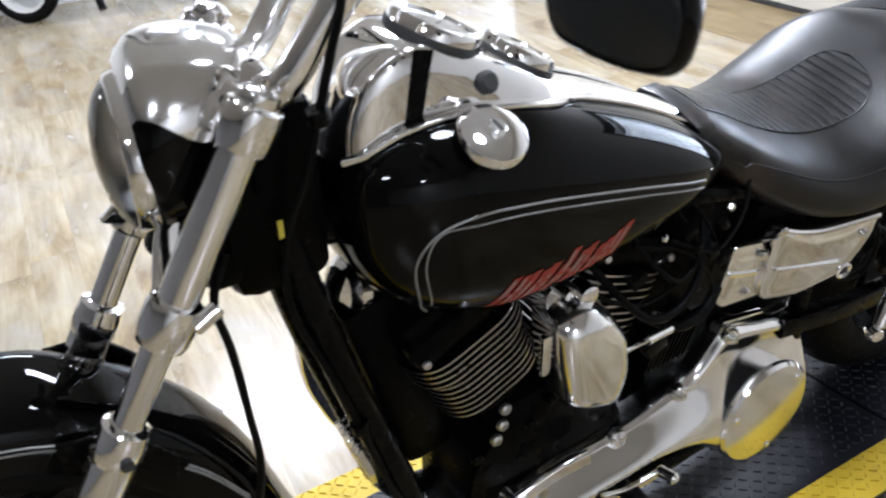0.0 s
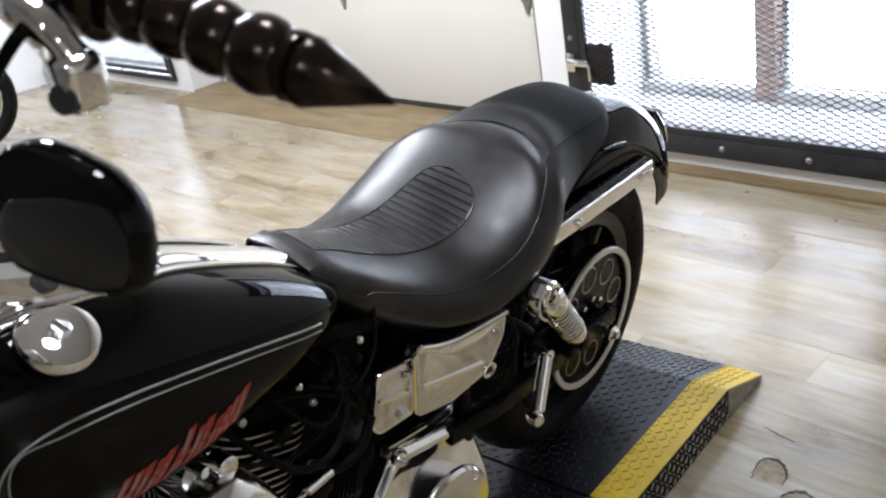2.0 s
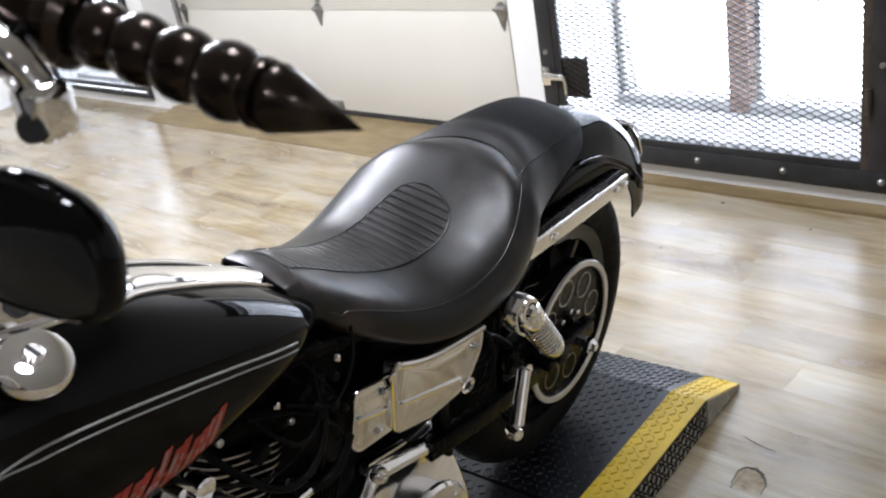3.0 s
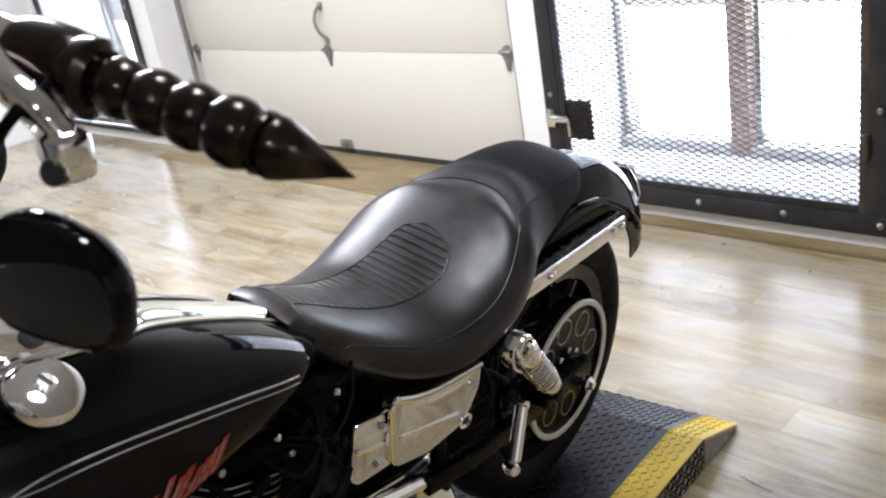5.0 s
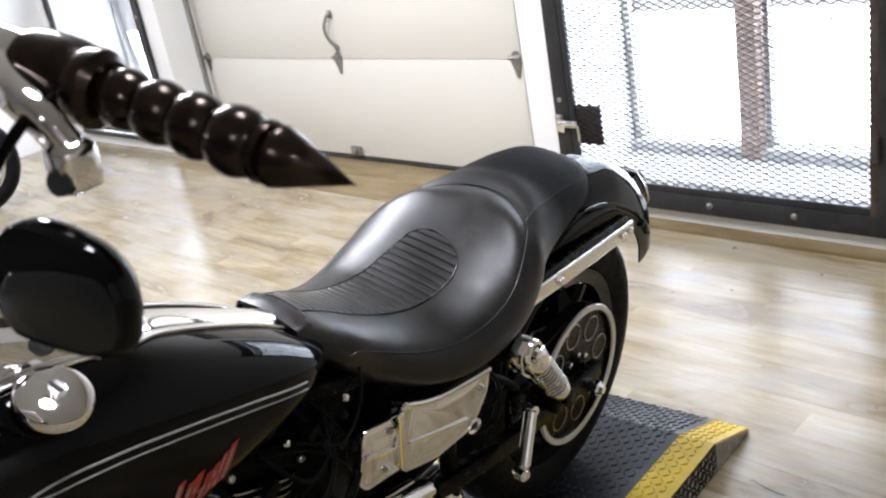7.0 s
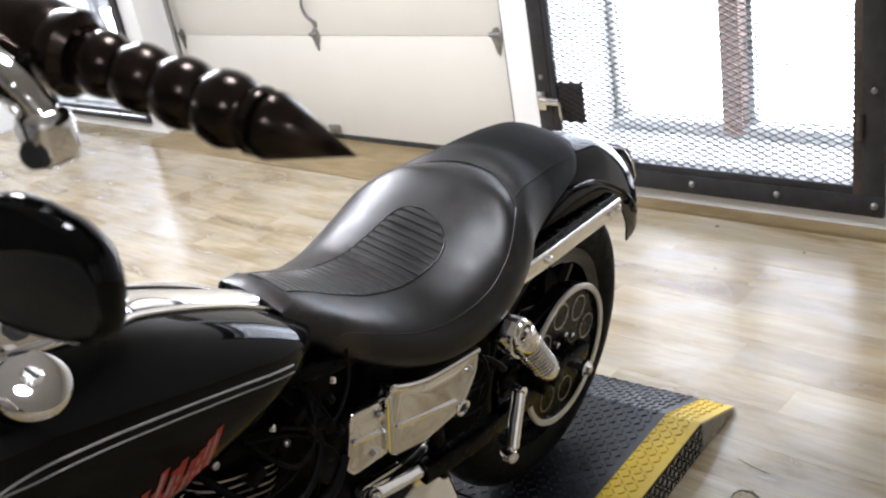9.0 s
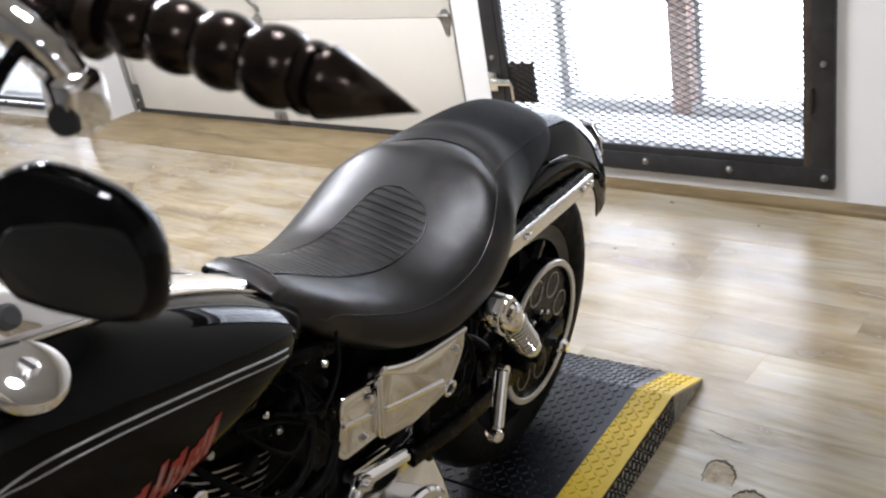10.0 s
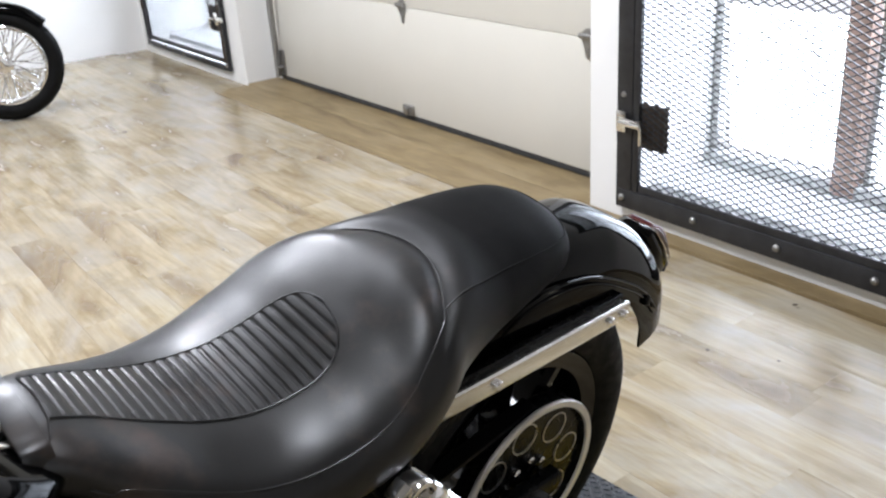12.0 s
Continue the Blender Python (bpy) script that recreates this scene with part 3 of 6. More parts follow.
# ---------------------------------------------------------------- the motorcycle: x to its left, y to its rear, z up
BIKE = empty("motorcycle", pose(-0.045, 1.768, 0.098, 0, 10.0, 6.5), "black cruiser motorcycle with chrome trim leaning on the lift", "motorcycle")
REAR = Vector((0, 0.012, 0.328))
FRONT = Vector((0, -1.74, 0.36))


def tyre(centre, radius, width, section):
    """A tyre whose bead meets the rim at radius - section."""
    h, b = width / 2, radius - section
    half = [(b, h * 0.66), (b + section * 0.16, h * 0.86), (b + section * 0.38, h * 0.985), (b + section * 0.58, h * 0.97), (b + section * 0.76, h * 0.82), (b + section * 0.90, h * 0.56), (b + section * 0.975, h * 0.29)]
    return lathe(half + [(radius, 0.0)] + [(r, -x) for r, x in reversed(half)], centre, (1, 0, 0), 80, cap=False)


def wheel(centre, radius, width, section, rim_r, parent, spokes):
    tw = part("wheel", lathe([(rim_r - 0.03, -width * 0.32), (rim_r - 0.028, -width * 0.36), (rim_r + 0.004, -width * 0.40), (rim_r + 0.008, -width * 0.38), (rim_r - 0.02, 0),
                              (rim_r + 0.008, width * 0.38), (rim_r + 0.004, width * 0.40), (rim_r - 0.028, width * 0.36), (rim_r - 0.03, width * 0.32), (rim_r - 0.045, 0), (rim_r - 0.03, -width * 0.32)], centre, (1, 0, 0), 72, cap=False), PAINT, parent, "black cast wheel rim")
    part("tyre", tyre(centre, radius, width, section), RUBBER, tw, "black rubber tyre")
    for s in (-1, 1):
        part("rim_lip", lathe([(rim_r + 0.003, 0), (rim_r + 0.002, 0.005), (rim_r - 0.019, 0.003), (rim_r - 0.024, -0.004)], centre + Vector((s * width * 0.34, 0, 0)), (s, 0, 0), 72, cap=False), RIM, tw, "machined rim lip")
    part("hub", lathe([(0.03, -0.09), (0.05, -0.085), (0.055, -0.05), (0.045, 0), (0.055, 0.05), (0.05, 0.085), (0.03, 0.09)], centre, (1, 0, 0), 32), SATIN_BLACK, tw)
    for k in range(spokes):
        a = 2 * math.pi * k / spokes + 0.2
        d = Vector((0, math.cos(a), math.sin(a)))
        t = Vector((0, -math.sin(a), math.cos(a)))
        p0, p1 = centre + d * 0.045, centre + d * (rim_r - 0.03)
        wv = lambda q, e, h: [q + t * e + Vector((h, 0, 0)), q + t * e * 0.4 + Vector((h + 0.012, 0, 0)), q - t * e * 0.4 + Vector((h + 0.012, 0, 0)), q - t * e + Vector((h, 0, 0)), q - t * e * 0.5 - Vector((0.012, 0, 0)), q + t * e * 0.5 - Vector((0.012, 0, 0))]
        part("spoke", loft([wv(p0, 0.018, 0.034), wv(p0.lerp(p1, 0.5) + t * 0.012, 0.012, 0.036), wv(p1, 0.018, 0.030)]), PAINT, tw)
    return tw


wheel(REAR, 0.335, 0.146, 0.113, 0.224, BIKE, 9)
front_wheel = wheel(FRONT, 0.364, 0.10, 0.075, 0.290, BIKE, 13)

# belt pulley with round windows
pul = part("belt_pulley", lathe([(0.05, 0.0), (0.158, 0.0), (0.160, 0.004), (0.160, 0.030), (0.157, 0.034), (0.146, 0.034), (0.142, 0.026), (0.05, 0.024)], REAR + Vector((0.066, 0, 0)), (1, 0, 0), 80), SATIN_BLACK, BIKE, "black belt pulley with chrome rim")
part("pulley_ring", lathe([(0.1605, -0.004), (0.162, 0.000), (0.160, 0.004), (0.149, 0.003), (0.147, -0.003)], REAR + Vector((0.1005, 0, 0)), (1, 0, 0), 80, cap=False), RIM, pul, "machined pulley ring")
for k in range(8):
    a = 2 * math.pi * k / 8 + 0.15
    c = REAR + Vector((0.0905, 0.104 * math.cos(a), 0.104 * math.sin(a)))
    part("window_ring", lathe([(0.0295, -0.001), (0.0295, 0.0025), (0.0275, 0.0025), (0.0262, -0.004), (0.0262, -0.020)], c, (1, 0, 0), 28, cap=False), ALLOY, pul)
    part("window_hole", lathe([(0.0262, 0.0), (0.0, 0.0002)], c - Vector((0.0003, 0, 0)), (1, 0, 0), 28, cap=False), RUBBER, pul)
    c = REAR + Vector((0.090, 0.045 * math.cos(a + 0.5), 0.045 * math.sin(a + 0.5)))
    part("bolt", lathe([(0.008, 0), (0.008, 0.006), (0.005, 0.008), (0, 0.008)], c, (1, 0, 0), 6), SATIN, pul)
part("drive_belt", sweep([REAR + Vector((0.079, 0.0, 0.162)), Vector((0.079, -0.3, 0.45)), Vector((0.079, -0.6, 0.43))], [(-0.004, -0.014), (0.004, -0.014), (0.004, 0.014), (-0.004, 0.014)]), CABLE, BIKE)
part("axle_nut", lathe([(0.017, 0.0), (0.017, 0.022), (0.013, 0.026), (0.01, 0.034), (0, 0.034)], (0.128, 0.012, 0.312), (1, 0, 0), 6), CHROME, BIKE, "chrome axle nut")
for s in (-1, 1):
    part("swingarm", sweep([(s * 0.115, 0.06, 0.325), (s * 0.115, -0.15, 0.34), (s * 0.12, -0.35, 0.37), (s * 0.10, -0.5, 0.38)], rounded([(-0.02, -0.014), (0.02, -0.014), (0.02, 0.014), (-0.02, 0.014)], 0.006, 3)), SATIN_BLACK, BIKE)

# ---- seat
SEAT = [  # y, crown, half width, lower edge, sideways slope
    (-0.748, 0.806, 0.037, 0.782, 0.10),
    (-0.732, 0.830, 0.065, 0.768, 0.10),
    (-0.702, 0.832, 0.082, 0.748, 0.10),
    (-0.665, 0.816, 0.101, 0.714, 0.10),
    (-0.610, 0.785, 0.129, 0.668, 0.10),
    (-0.550, 0.760, 0.153, 0.636, 0.11),
    (-0.480, 0.751, 0.173, 0.620, 0.12),
    (-0.400, 0.769, 0.185, 0.622, 0.12),
    (-0.330, 0.799, 0.186, 0.638, 0.10),
    (-0.270, 0.823, 0.175, 0.670, 0.05),
    (-0.230, 0.827, 0.157, 0.692, 0.02),
    (-0.170, 0.832, 0.140, 0.703, 0.02),
    (-0.100, 0.836, 0.124, 0.708, 0.04),
    (-0.030, 0.835, 0.108, 0.711, 0.06),
    (0.030, 0.825, 0.092, 0.712, 0.08),
    (0.072, 0.801, 0.068, 0.707, 0.10),
    (0.098, 0.767, 0.034, 0.705, 0.10),
]
SEAT_MID, SEAT_P, SEAT_Q = 0.42, 0.74, 0.72


def seat_groove(x, y):
    """The tucked seam between rider's place and pillion, with the padding puffed up on both sides."""
    d = y + 0.190 + 3.6 * x * x
    return 0.0042 * math.exp(-((d - 0.038) / 0.026) ** 2) + 0.0042 * math.exp(-((d + 0.040) / 0.028) ** 2) - 0.0062 * math.exp(-(d / 0.013) ** 2)


def seat_level(x, y, z, top, bot, lean):
    k = max(0.0, min(1.0, (z - bot) / (top - bot)))
    return z - lean * x * k + seat_groove(x, y) * k * k


def seat_z(x, y):
    top, w, bot, lean = interp(SEAT, y)
    mid = bot + SEAT_MID * (top - bot)
    q = min(0.9999, abs(x) / w) ** (1 / SEAT_P)
    return seat_level(x, y, mid + math.sqrt(1 - q * q) ** SEAT_Q * (top - mid), top, bot, lean)


def seat_mesh():
    rings = []
    for k in range(171):
        y = SEAT[0][0] + (SEAT[-1][0] - SEAT[0][0]) * k / 170
        top, w, bot, lean = interp(SEAT, y)
        mid = bot + SEAT_MID * (top - bot)
        ring = []
        for j in range(72):
            a = 2 * math.pi * (j + 0.5) / 72
            c, sn = math.cos(a), math.sin(a)
            x = math.copysign(abs(sn) ** SEAT_P, sn) * w
            z = mid + (abs(c) ** SEAT_Q * (top - mid) if c > 0 else -abs(c) ** 0.7 * (mid - bot))
            ring.append((x, y, seat_level(x, y, z, top, bot, lean)))
        rings.append(ring)
    return loft(rings)


SEAT_OB = part("seat", seat_mesh(), LEATHER, BIKE, "black leather two-up seat with a ribbed insert", angle=60)

# ---- fuel tank
TANK = [  # y, top height, half width, bottom height, height of the widest line
    (-1.268, 0.920, 0.050, 0.850, 0.885),
    (-1.258, 0.950, 0.082, 0.808, 0.882),
    (-1.232, 0.970, 0.110, 0.765, 0.872),
    (-1.190, 0.984, 0.132, 0.728, 0.862),
    (-1.120, 0.985, 0.146, 0.702, 0.850),
    (-1.040, 0.968, 0.150, 0.694, 0.838),
    (-0.960, 0.940, 0.148, 0.700, 0.826),
    (-0.880, 0.906, 0.143, 0.716, 0.815),
    (-0.820, 0.876, 0.137, 0.736, 0.808),
    (-0.775, 0.850, 0.127, 0.754, 0.802),
    (-0.735, 0.822, 0.108, 0.768, 0.797),
    (-0.705, 0.800, 0.076, 0.778, 0.792),
]


def tank_point(a, y, grow=0.0):
    """A point of the tank's skin: a runs from the top (0) down the left side to the bottom (pi)."""
    top, w, bot, mid = interp(TANK, y)
    c, s = math.cos(a), math.sin(a)
    x = math.copysign(abs(s) ** 0.72, s) * (w + grow)
    z = mid + (math.copysign(abs(c) ** (0.80 if c > 0 else 0.66), c) * ((top - mid) if c > 0 else (mid - bot)) if abs(c) > 1e-9 else 0.0) + grow * c
    return Vector((x, y, z))


tank_rings = []
for k in range(71):
    y = TANK[0][0] + (TANK[-1][0] - TANK[0][0]) * k / 70
    tank_rings.append([tank_point(2 * math.pi * j / 56, y) for j in range(56)])
TANK_OB = part("fuel_tank", loft(tank_rings), PAINT, BIKE, "black gloss fuel tank with silver pinstripes and red lettering", angle=60)

# ---- rear fender
FENDER = [(-0.30, 0.66), (-0.2, 0.71), (-0.08, 0.748), (0.04, 0.766), (0.142, 0.764), (0.205, 0.750), (0.285, 0.702), (0.345, 0.640), (0.384, 0.570), (0.397, 0.505)]


def fender_mesh(line, w, drop, thick=0.004, flare=0.0):
    pts = smooth_line([(0, y, z) for y, z in line], 8)
    rings = []
    n = len(pts)
    for i, p in enumerate(pts):
        way = (pts[min(i + 1, n - 1)] - pts[max(i - 1, 0)]).normalized()
        nrm = Vector((0, -way.z, way.y))
        if nrm.z < 0 and abs(way.y) > 0.3:
            nrm = -nrm
        outer, inner = [], []
        for k in range(17):
            a = math.pi * k / 16
            cx, cz = math.cos(a), math.sin(a)
            x = math.copysign(abs(cx) ** 0.6, cx) * w
            d = (1 - abs(cz) ** 0.8) * drop
            outer.append(p + Vector((x, 0, 0)) - nrm * d)
            inner.append(p + Vector((x * (1 - thick / w), 0, 0)) - nrm * (d + thick * (1 if cz > 0.2 else 0)))
        rings.append(outer + list(reversed(inner)))
    return loft(rings)


part("rear_fender", fender_mesh(FENDER, 0.100, 0.118), PAINT, BIKE, "black gloss rear fender")
STEER = Matrix.Translation((0, -1.40, 0)) @ Matrix.Rotation(radians(-9), 4, "Z") @ Matrix.Translation((0, 1.40, 0))
front_wheel.matrix_local = STEER
part("front_fender", fender_mesh([(-2.02, 0.66), (-1.90, 0.748), (-1.78, 0.787), (-1.635, 0.778), (-1.555, 0.741), (-1.47, 0.668), (-1.403, 0.556), (-1.356, 0.40)], 0.075, 0.07), PAINT, BIKE, "black gloss front fender").matrix_local = STEER

# ---- seat trim: ribbed insert, welts and seams laid on the leather


def seat_curve(points, lift=0.001, steps=8):
    out = []
    for x, y, _ in smooth_line([(x, y, 0) for x, y in points], steps):
        out.append(Vector((x, y, seat_z(x, y) + lift)))
    return out


def seat_normal(x, y, e=0.004):
    return Vector((-(seat_z(x + e, y) - seat_z(x - e, y)) / (2 * e), -(seat_z(x, y + e) - seat_z(x, y - e)) / (2 * e), 1)).normalized()


def welt(points, r, name="seam", lift=0.0006, mat=None):
    return part(name, tube(seat_curve(points, lift), r, seg=8, up=(0.01, 0.02, 1), curve=False), mat or LEATHER, SEAT_OB)


# the insert: near and far edges along the seat, as (y, far x, near x)
INSERT = [(-0.695, -0.046, 0.026), (-0.640, -0.060, 0.029), (-0.580, -0.067, 0.040), (-0.520, -0.067, 0.056), (-0.460, -0.062, 0.069), (-0.410, -0.058, 0.076), (-0.380, -0.054, 0.071),
          (-0.358, -0.046, 0.056), (-0.344, -0.032, 0.030), (-0.338, -0.014, 0.006)]
rib_n = 25
for k in range(rib_n):
    y0 = INSERT[0][0] + (INSERT[-1][0] - INSERT[0][0]) * (k + 0.03) / rib_n
    y1 = INSERT[0][0] + (INSERT[-1][0] - INSERT[0][0]) * (k + 0.97) / rib_n
    rings = []
    for s in range(9):
        t = s / 8
        y = y0 + (y1 - y0) * t
        a, b = interp(INSERT, y)
        h = 0.0021 * (1 - abs(2 * t - 1) ** 5) - 0.0006
        row = []
        for j in range(15):
            x = a + 0.002 + (b - a - 0.004) * j / 14
            row.append(Vector((x, y, seat_z(x, y))) + seat_normal(x, y) * h)
        rings.append(row)
    part("rib", loft(rings, cap=False, closed=False), LEATHER, SEAT_OB)
loop = [(a, y) for y, a, b in INSERT] + [(-0.004, -0.336)] + [(b, y) for y, a, b in reversed(INSERT)]
welt(loop, 0.0016, "welt")
welt([(0.026, -0.695), (-0.010, -0.692), (-0.046, -0.695)], 0.0014, "welt")
welt([(0.128, -0.249), (0.117, -0.240), (0.09, -0.220), (0.05, -0.199), (0.0, -0.190), (-0.05, -0.199), (-0.09, -0.220), (-0.12, -0.242)], 0.0018, "welt")
welt([(0.130, -0.250), (0.150, -0.288), (0.166, -0.335), (0.169, -0.390), (0.160, -0.460), (0.143, -0.540), (0.118, -0.620), (0.090, -0.690)], 0.0013, "seam")
welt([(0.117, -0.238), (0.113, -0.19), (0.108, -0.13), (0.101, -0.05), (0.088, 0.018), (0.070, 0.050), (0.035, 0.064), (0.0, 0.068), (-0.035, 0.064), (-0.070, 0.050)], 0.0013, "seam")
welt([(0.026, -0.695), (0.048, -0.704), (0.066, -0.716)], 0.0014, "seam")
strap = [(0.069, -0.722, 0.778)] + [(x, -0.722, seat_z(x, -0.722) + 0.003) for x in (0.062, 0.045, 0.022, 0.0, -0.022, -0.045, -0.062)] + [(-0.069, -0.722, 0.778)]
part("seat_strap", sweep(strap, rounded([(-0.003, -0.015), (0.003, -0.015), (0.003, 0.015), (-0.003, 0.015)], 0.002, 2), up=(0, 1, 0)), LEATHER, SEAT_OB, "stitched leather nose band")

# ---- tank trim


def tank_side(y, z, lift=0.0):
    """The point of the tank's left skin at the given length and height."""
    top, w, bot, mid = interp(TANK, y)
    q = max(-0.999, min(0.999, (z - mid) / ((top - mid) if z > mid else (mid - bot))))
    c = math.copysign(abs(q) ** (1 / (0.80 if q > 0 else 0.66)), q)
    s = math.sqrt(max(0.0, 1 - c * c))
    p = Vector((s ** 0.72 * w, y, z))
    if lift:
        e = 0.002
        if 0.0005 < s:
            a = tank_side(y + e, z) - tank_side(y - e, z)
            b = tank_side(y, z + e) - tank_side(y, z - e)
            n = a.cross(b).normalized()
            p += n * (lift if n.x > 0 else -lift)
    return p


PIN = [(-1.176, 0.740), (-1.192, 0.752), (-1.205, 0.775), (-1.216, 0.838), (-1.194, 0.880), (-1.149, 0.893), (-1.090, 0.888), (-1.015, 0.872), (-0.900, 0.839), (-0.792, 0.803)]
PIN2 = [(y + 0.010 if k < 4 else y + (0.004 if k < 6 else 0), z - (0.011 if k > 4 else 0.0) + (0.006 if k < 2 else 0)) for k, (y, z) in enumerate(PIN)]
for line, r in ((PIN[1:], 0.0015), (PIN2[2:], 0.0011)):
    pts = []
    for _, y, z in smooth_line([(0, y, z) for y, z in line], 10):
        pts.append(tank_side(y, z, 0.0002))
    part("pinstripe", tube(pts, r, seg=6, up=(1, 0.1, 0.2), curve=False), SILVER, TANK_OB, "silver pinstripe")

# worn red lettering: slanted plain bars of the writing's size, laid on the skin
A0, A1 = Vector((0, -1.128, 0.744)), Vector((0, -0.948, 0.756))
rng = random.Random(5)


def skin_patch(corners, material, name, lift=0.0009):
    """A thin quilt laid on the tank's skin between four (y, z) corners."""
    rings = []
    (a, b, c, d) = [Vector((0, *q)) for q in corners]
    for i in range(5):
        row = []
        for j in range(4):
            lo, hi = a.lerp(b, i / 4), d.lerp(c, i / 4)
            q = lo.lerp(hi, j / 3)
            row.append(tank_side(q.y, q.z, lift))
        rings.append(row)
    return part(name, loft(rings, cap=False, closed=False), material, TANK_OB, "worn red lettering shown as plain bars" if name == "lettering" else "")


bars = 13
for k in range(bars):
    lo0, lo1 = A0.lerp(A1, k / bars), A0.lerp(A1, (k + 0.86) / bars)
    hgt = 0.043 + rng.uniform(-0.007, 0.005)
    base = rng.uniform(-0.004, 0.005)
    sl = 0.026
    skin_patch([(lo0.y, lo0.z + base), (lo1.y, lo1.z + base), (lo1.y + sl, lo1.z + base + hgt), (lo0.y + sl, lo0.z + base + hgt)], RED, "lettering")
    # the pale worn face of each bar, set a little forward of its red edge
    t0, t1 = rng.uniform(0.10, 0.35), rng.uniform(0.62, 0.95)
    a, b = lo0.lerp(lo1, 0.12), lo0.lerp(lo1, 0.52 + rng.uniform(-0.12, 0.12))
    skin_patch([(a.y + sl * t0, a.z + base + hgt * t0), (b.y + sl * t0, b.z + base + hgt * t0), (b.y + sl * t1, b.z + base + hgt * t1), (a.y + sl * t1, a.z + base + hgt * t1)], GREY_RED, "lettering", 0.0014)
for k in range(5):
    p = A0.lerp(A1, (k + 0.5) / 5.4)
    skin_patch([(p.y, p.z + 0.016), (p.y + 0.022, p.z + 0.018), (p.y + 0.026, p.z + 0.024), (p.y + 0.004, p.z + 0.022)], RED, "lettering", 0.0017)

# filler cap
CAP_N = Vector((0.42, 0.10, 0.90)).normalized()
cap = part("filler_cap", lathe([(0.0405, -0.004), (0.0405, 0.003), (0.038, 0.007), (0.030, 0.010), (0.016, 0.012), (0.0, 0.0125)], Vector((0.110, -1.111, 0.964)), CAP_N, 44), CHROME, BIKE, "round chrome filler cap")
part("cap_lock", lathe([(0.011, 0), (0.011, 0.006), (0.008, 0.0085), (0.0, 0.0085)], Vector((0.110, -1.111, 0.964)) + CAP_N * 0.010, CAP_N, 20), SATIN, cap)
part("cap_slot", box((0.004, 0.016, 0.002), Vector((0.110, -1.111, 0.964)) + CAP_N * 0.0185, 0, CAP_N.to_track_quat("Z", "Y").to_matrix().to_4x4()), SEAL, cap)

# chrome console with two gauges
CONSOLE = [  # y, half width at the foot, half width at the top, foot, crown
    (-1.262, 0.030, 0.012, 0.935, 0.965),
    (-1.245, 0.052, 0.030, 0.955, 1.005),
    (-1.215, 0.060, 0.044, 0.960, 1.040),
    (-1.170, 0.064, 0.050, 0.960, 1.058),
    (-1.110, 0.066, 0.052, 0.958, 1.038),
    (-1.050, 0.066, 0.050, 0.950, 1.008),
    (-0.995, 0.063, 0.042, 0.935, 0.978),
    (-0.965, 0.050, 0.034, 0.918, 0.955),
    (-0.940, 0.044, 0.030, 0.905, 0.938),
    (-0.880, 0.041, 0.026, 0.880, 0.912),
    (-0.820, 0.038, 0.024, 0.850, 0.882),
    (-0.760, 0.034, 0.022, 0.820, 0.852),
    (-0.715, 0.030, 0.018, 0.798, 0.828),
]
rings = []
for k in range(81):
    y = CONSOLE[0][0] + (CONSOLE[-1][0] - CONSOLE[0][0]) * k / 80
    wf, wt, z0, z1 = interp(CONSOLE, y)
    zs = max(z0, tank_point(math.asin(min(0.95, (wf / 0.15) ** 1.3)), y).z - 0.004)
    ring = []
    for j in range(25):
        u = -1 + 2 * j / 24
        f = abs(u)
        if f > 0.72:
            g = (f - 0.72) / 0.28
            x = wt + (wf - wt) * g ** 0.8
            z = z1 - (z1 - zs) * g ** 1.15 - 0.004
        else:
            x = wt * f / 0.72
            z = z1 - 0.004 * (f / 0.72) ** 3
        ring.append((math.copysign(x, u), y, z))
    ring += [(-wf, y, z0 - 0.02), (wf, y, z0 - 0.02)]
    rings.append(ring)
console = part("console", loft(rings), CHROME, BIKE, "chrome tank console with two gauges", angle=50)
for s in (-1, 1):
    pts = []
    for k in range(31):
        y = -1.255 + 0.53 * k / 30
        wf = interp(CONSOLE, y)[0] + 0.006
        a = math.asin(min(0.95, (wf / interp(TANK, y)[1]) ** (1 / 0.72))) if wf < interp(TANK, y)[1] else 1.2
        q = tank_point(a, y, 0.002)
        pts.append((s * q.x, q.y, q.z))
    part("console_rail", sweep(pts, rounded([(-0.006, -0.003), (0.006, -0.003), (0.006, 0.003), (-0.006, 0.003)], 0.002, 2), up=(0, 0, 1), curve=False), CHROME, console, "raised chrome edge rail")
for c, r, tilt in ((Vector((0.0, -1.112, 1.044)), 0.054, 0.46), (Vector((0.0, -1.000, 0.985)), 0.047, 0.55)):
    n = Vector((0, math.sin(tilt), math.cos(tilt)))
    g = part("gauge", lathe([(r * 0.95, -0.028), (r, -0.02), (r, 0.006), (r - 0.002, 0.010), (r - 0.006, 0.011), (r - 0.009, 0.008), (r - 0.010, 0.004)], c, n, 48, cap=False), CHROME, console, "chrome-rimmed gauge")
    part("gauge_ring", lathe([(r + 0.0015, -0.012), (r + 0.002, -0.010), (r + 0.002, -0.004), (r + 0.0015, -0.002)], c, n, 48, cap=False), SEAL, g)
    part("dial", lathe([(r - 0.009, 0.003), (0.0, 0.0035)], c, n, 40, cap=False), DIAL, g, "pale gauge face")
    m = c + n * 0.0045
    part("needle", box((0.003, r * 0.6, 0.001), m + Vector((0.006, 0, 0)), 0, n.to_track_quat("Z", "Y").to_matrix().to_4x4() @ Matrix.Rotation(0.7, 4, "Z")), SEAL, g)
    part("gauge_glass", lathe([(r - 0.009, 0.007), (r * 0.5, 0.0105), (0.0, 0.0118)], c, n, 40, cap=False), GLASS, g)
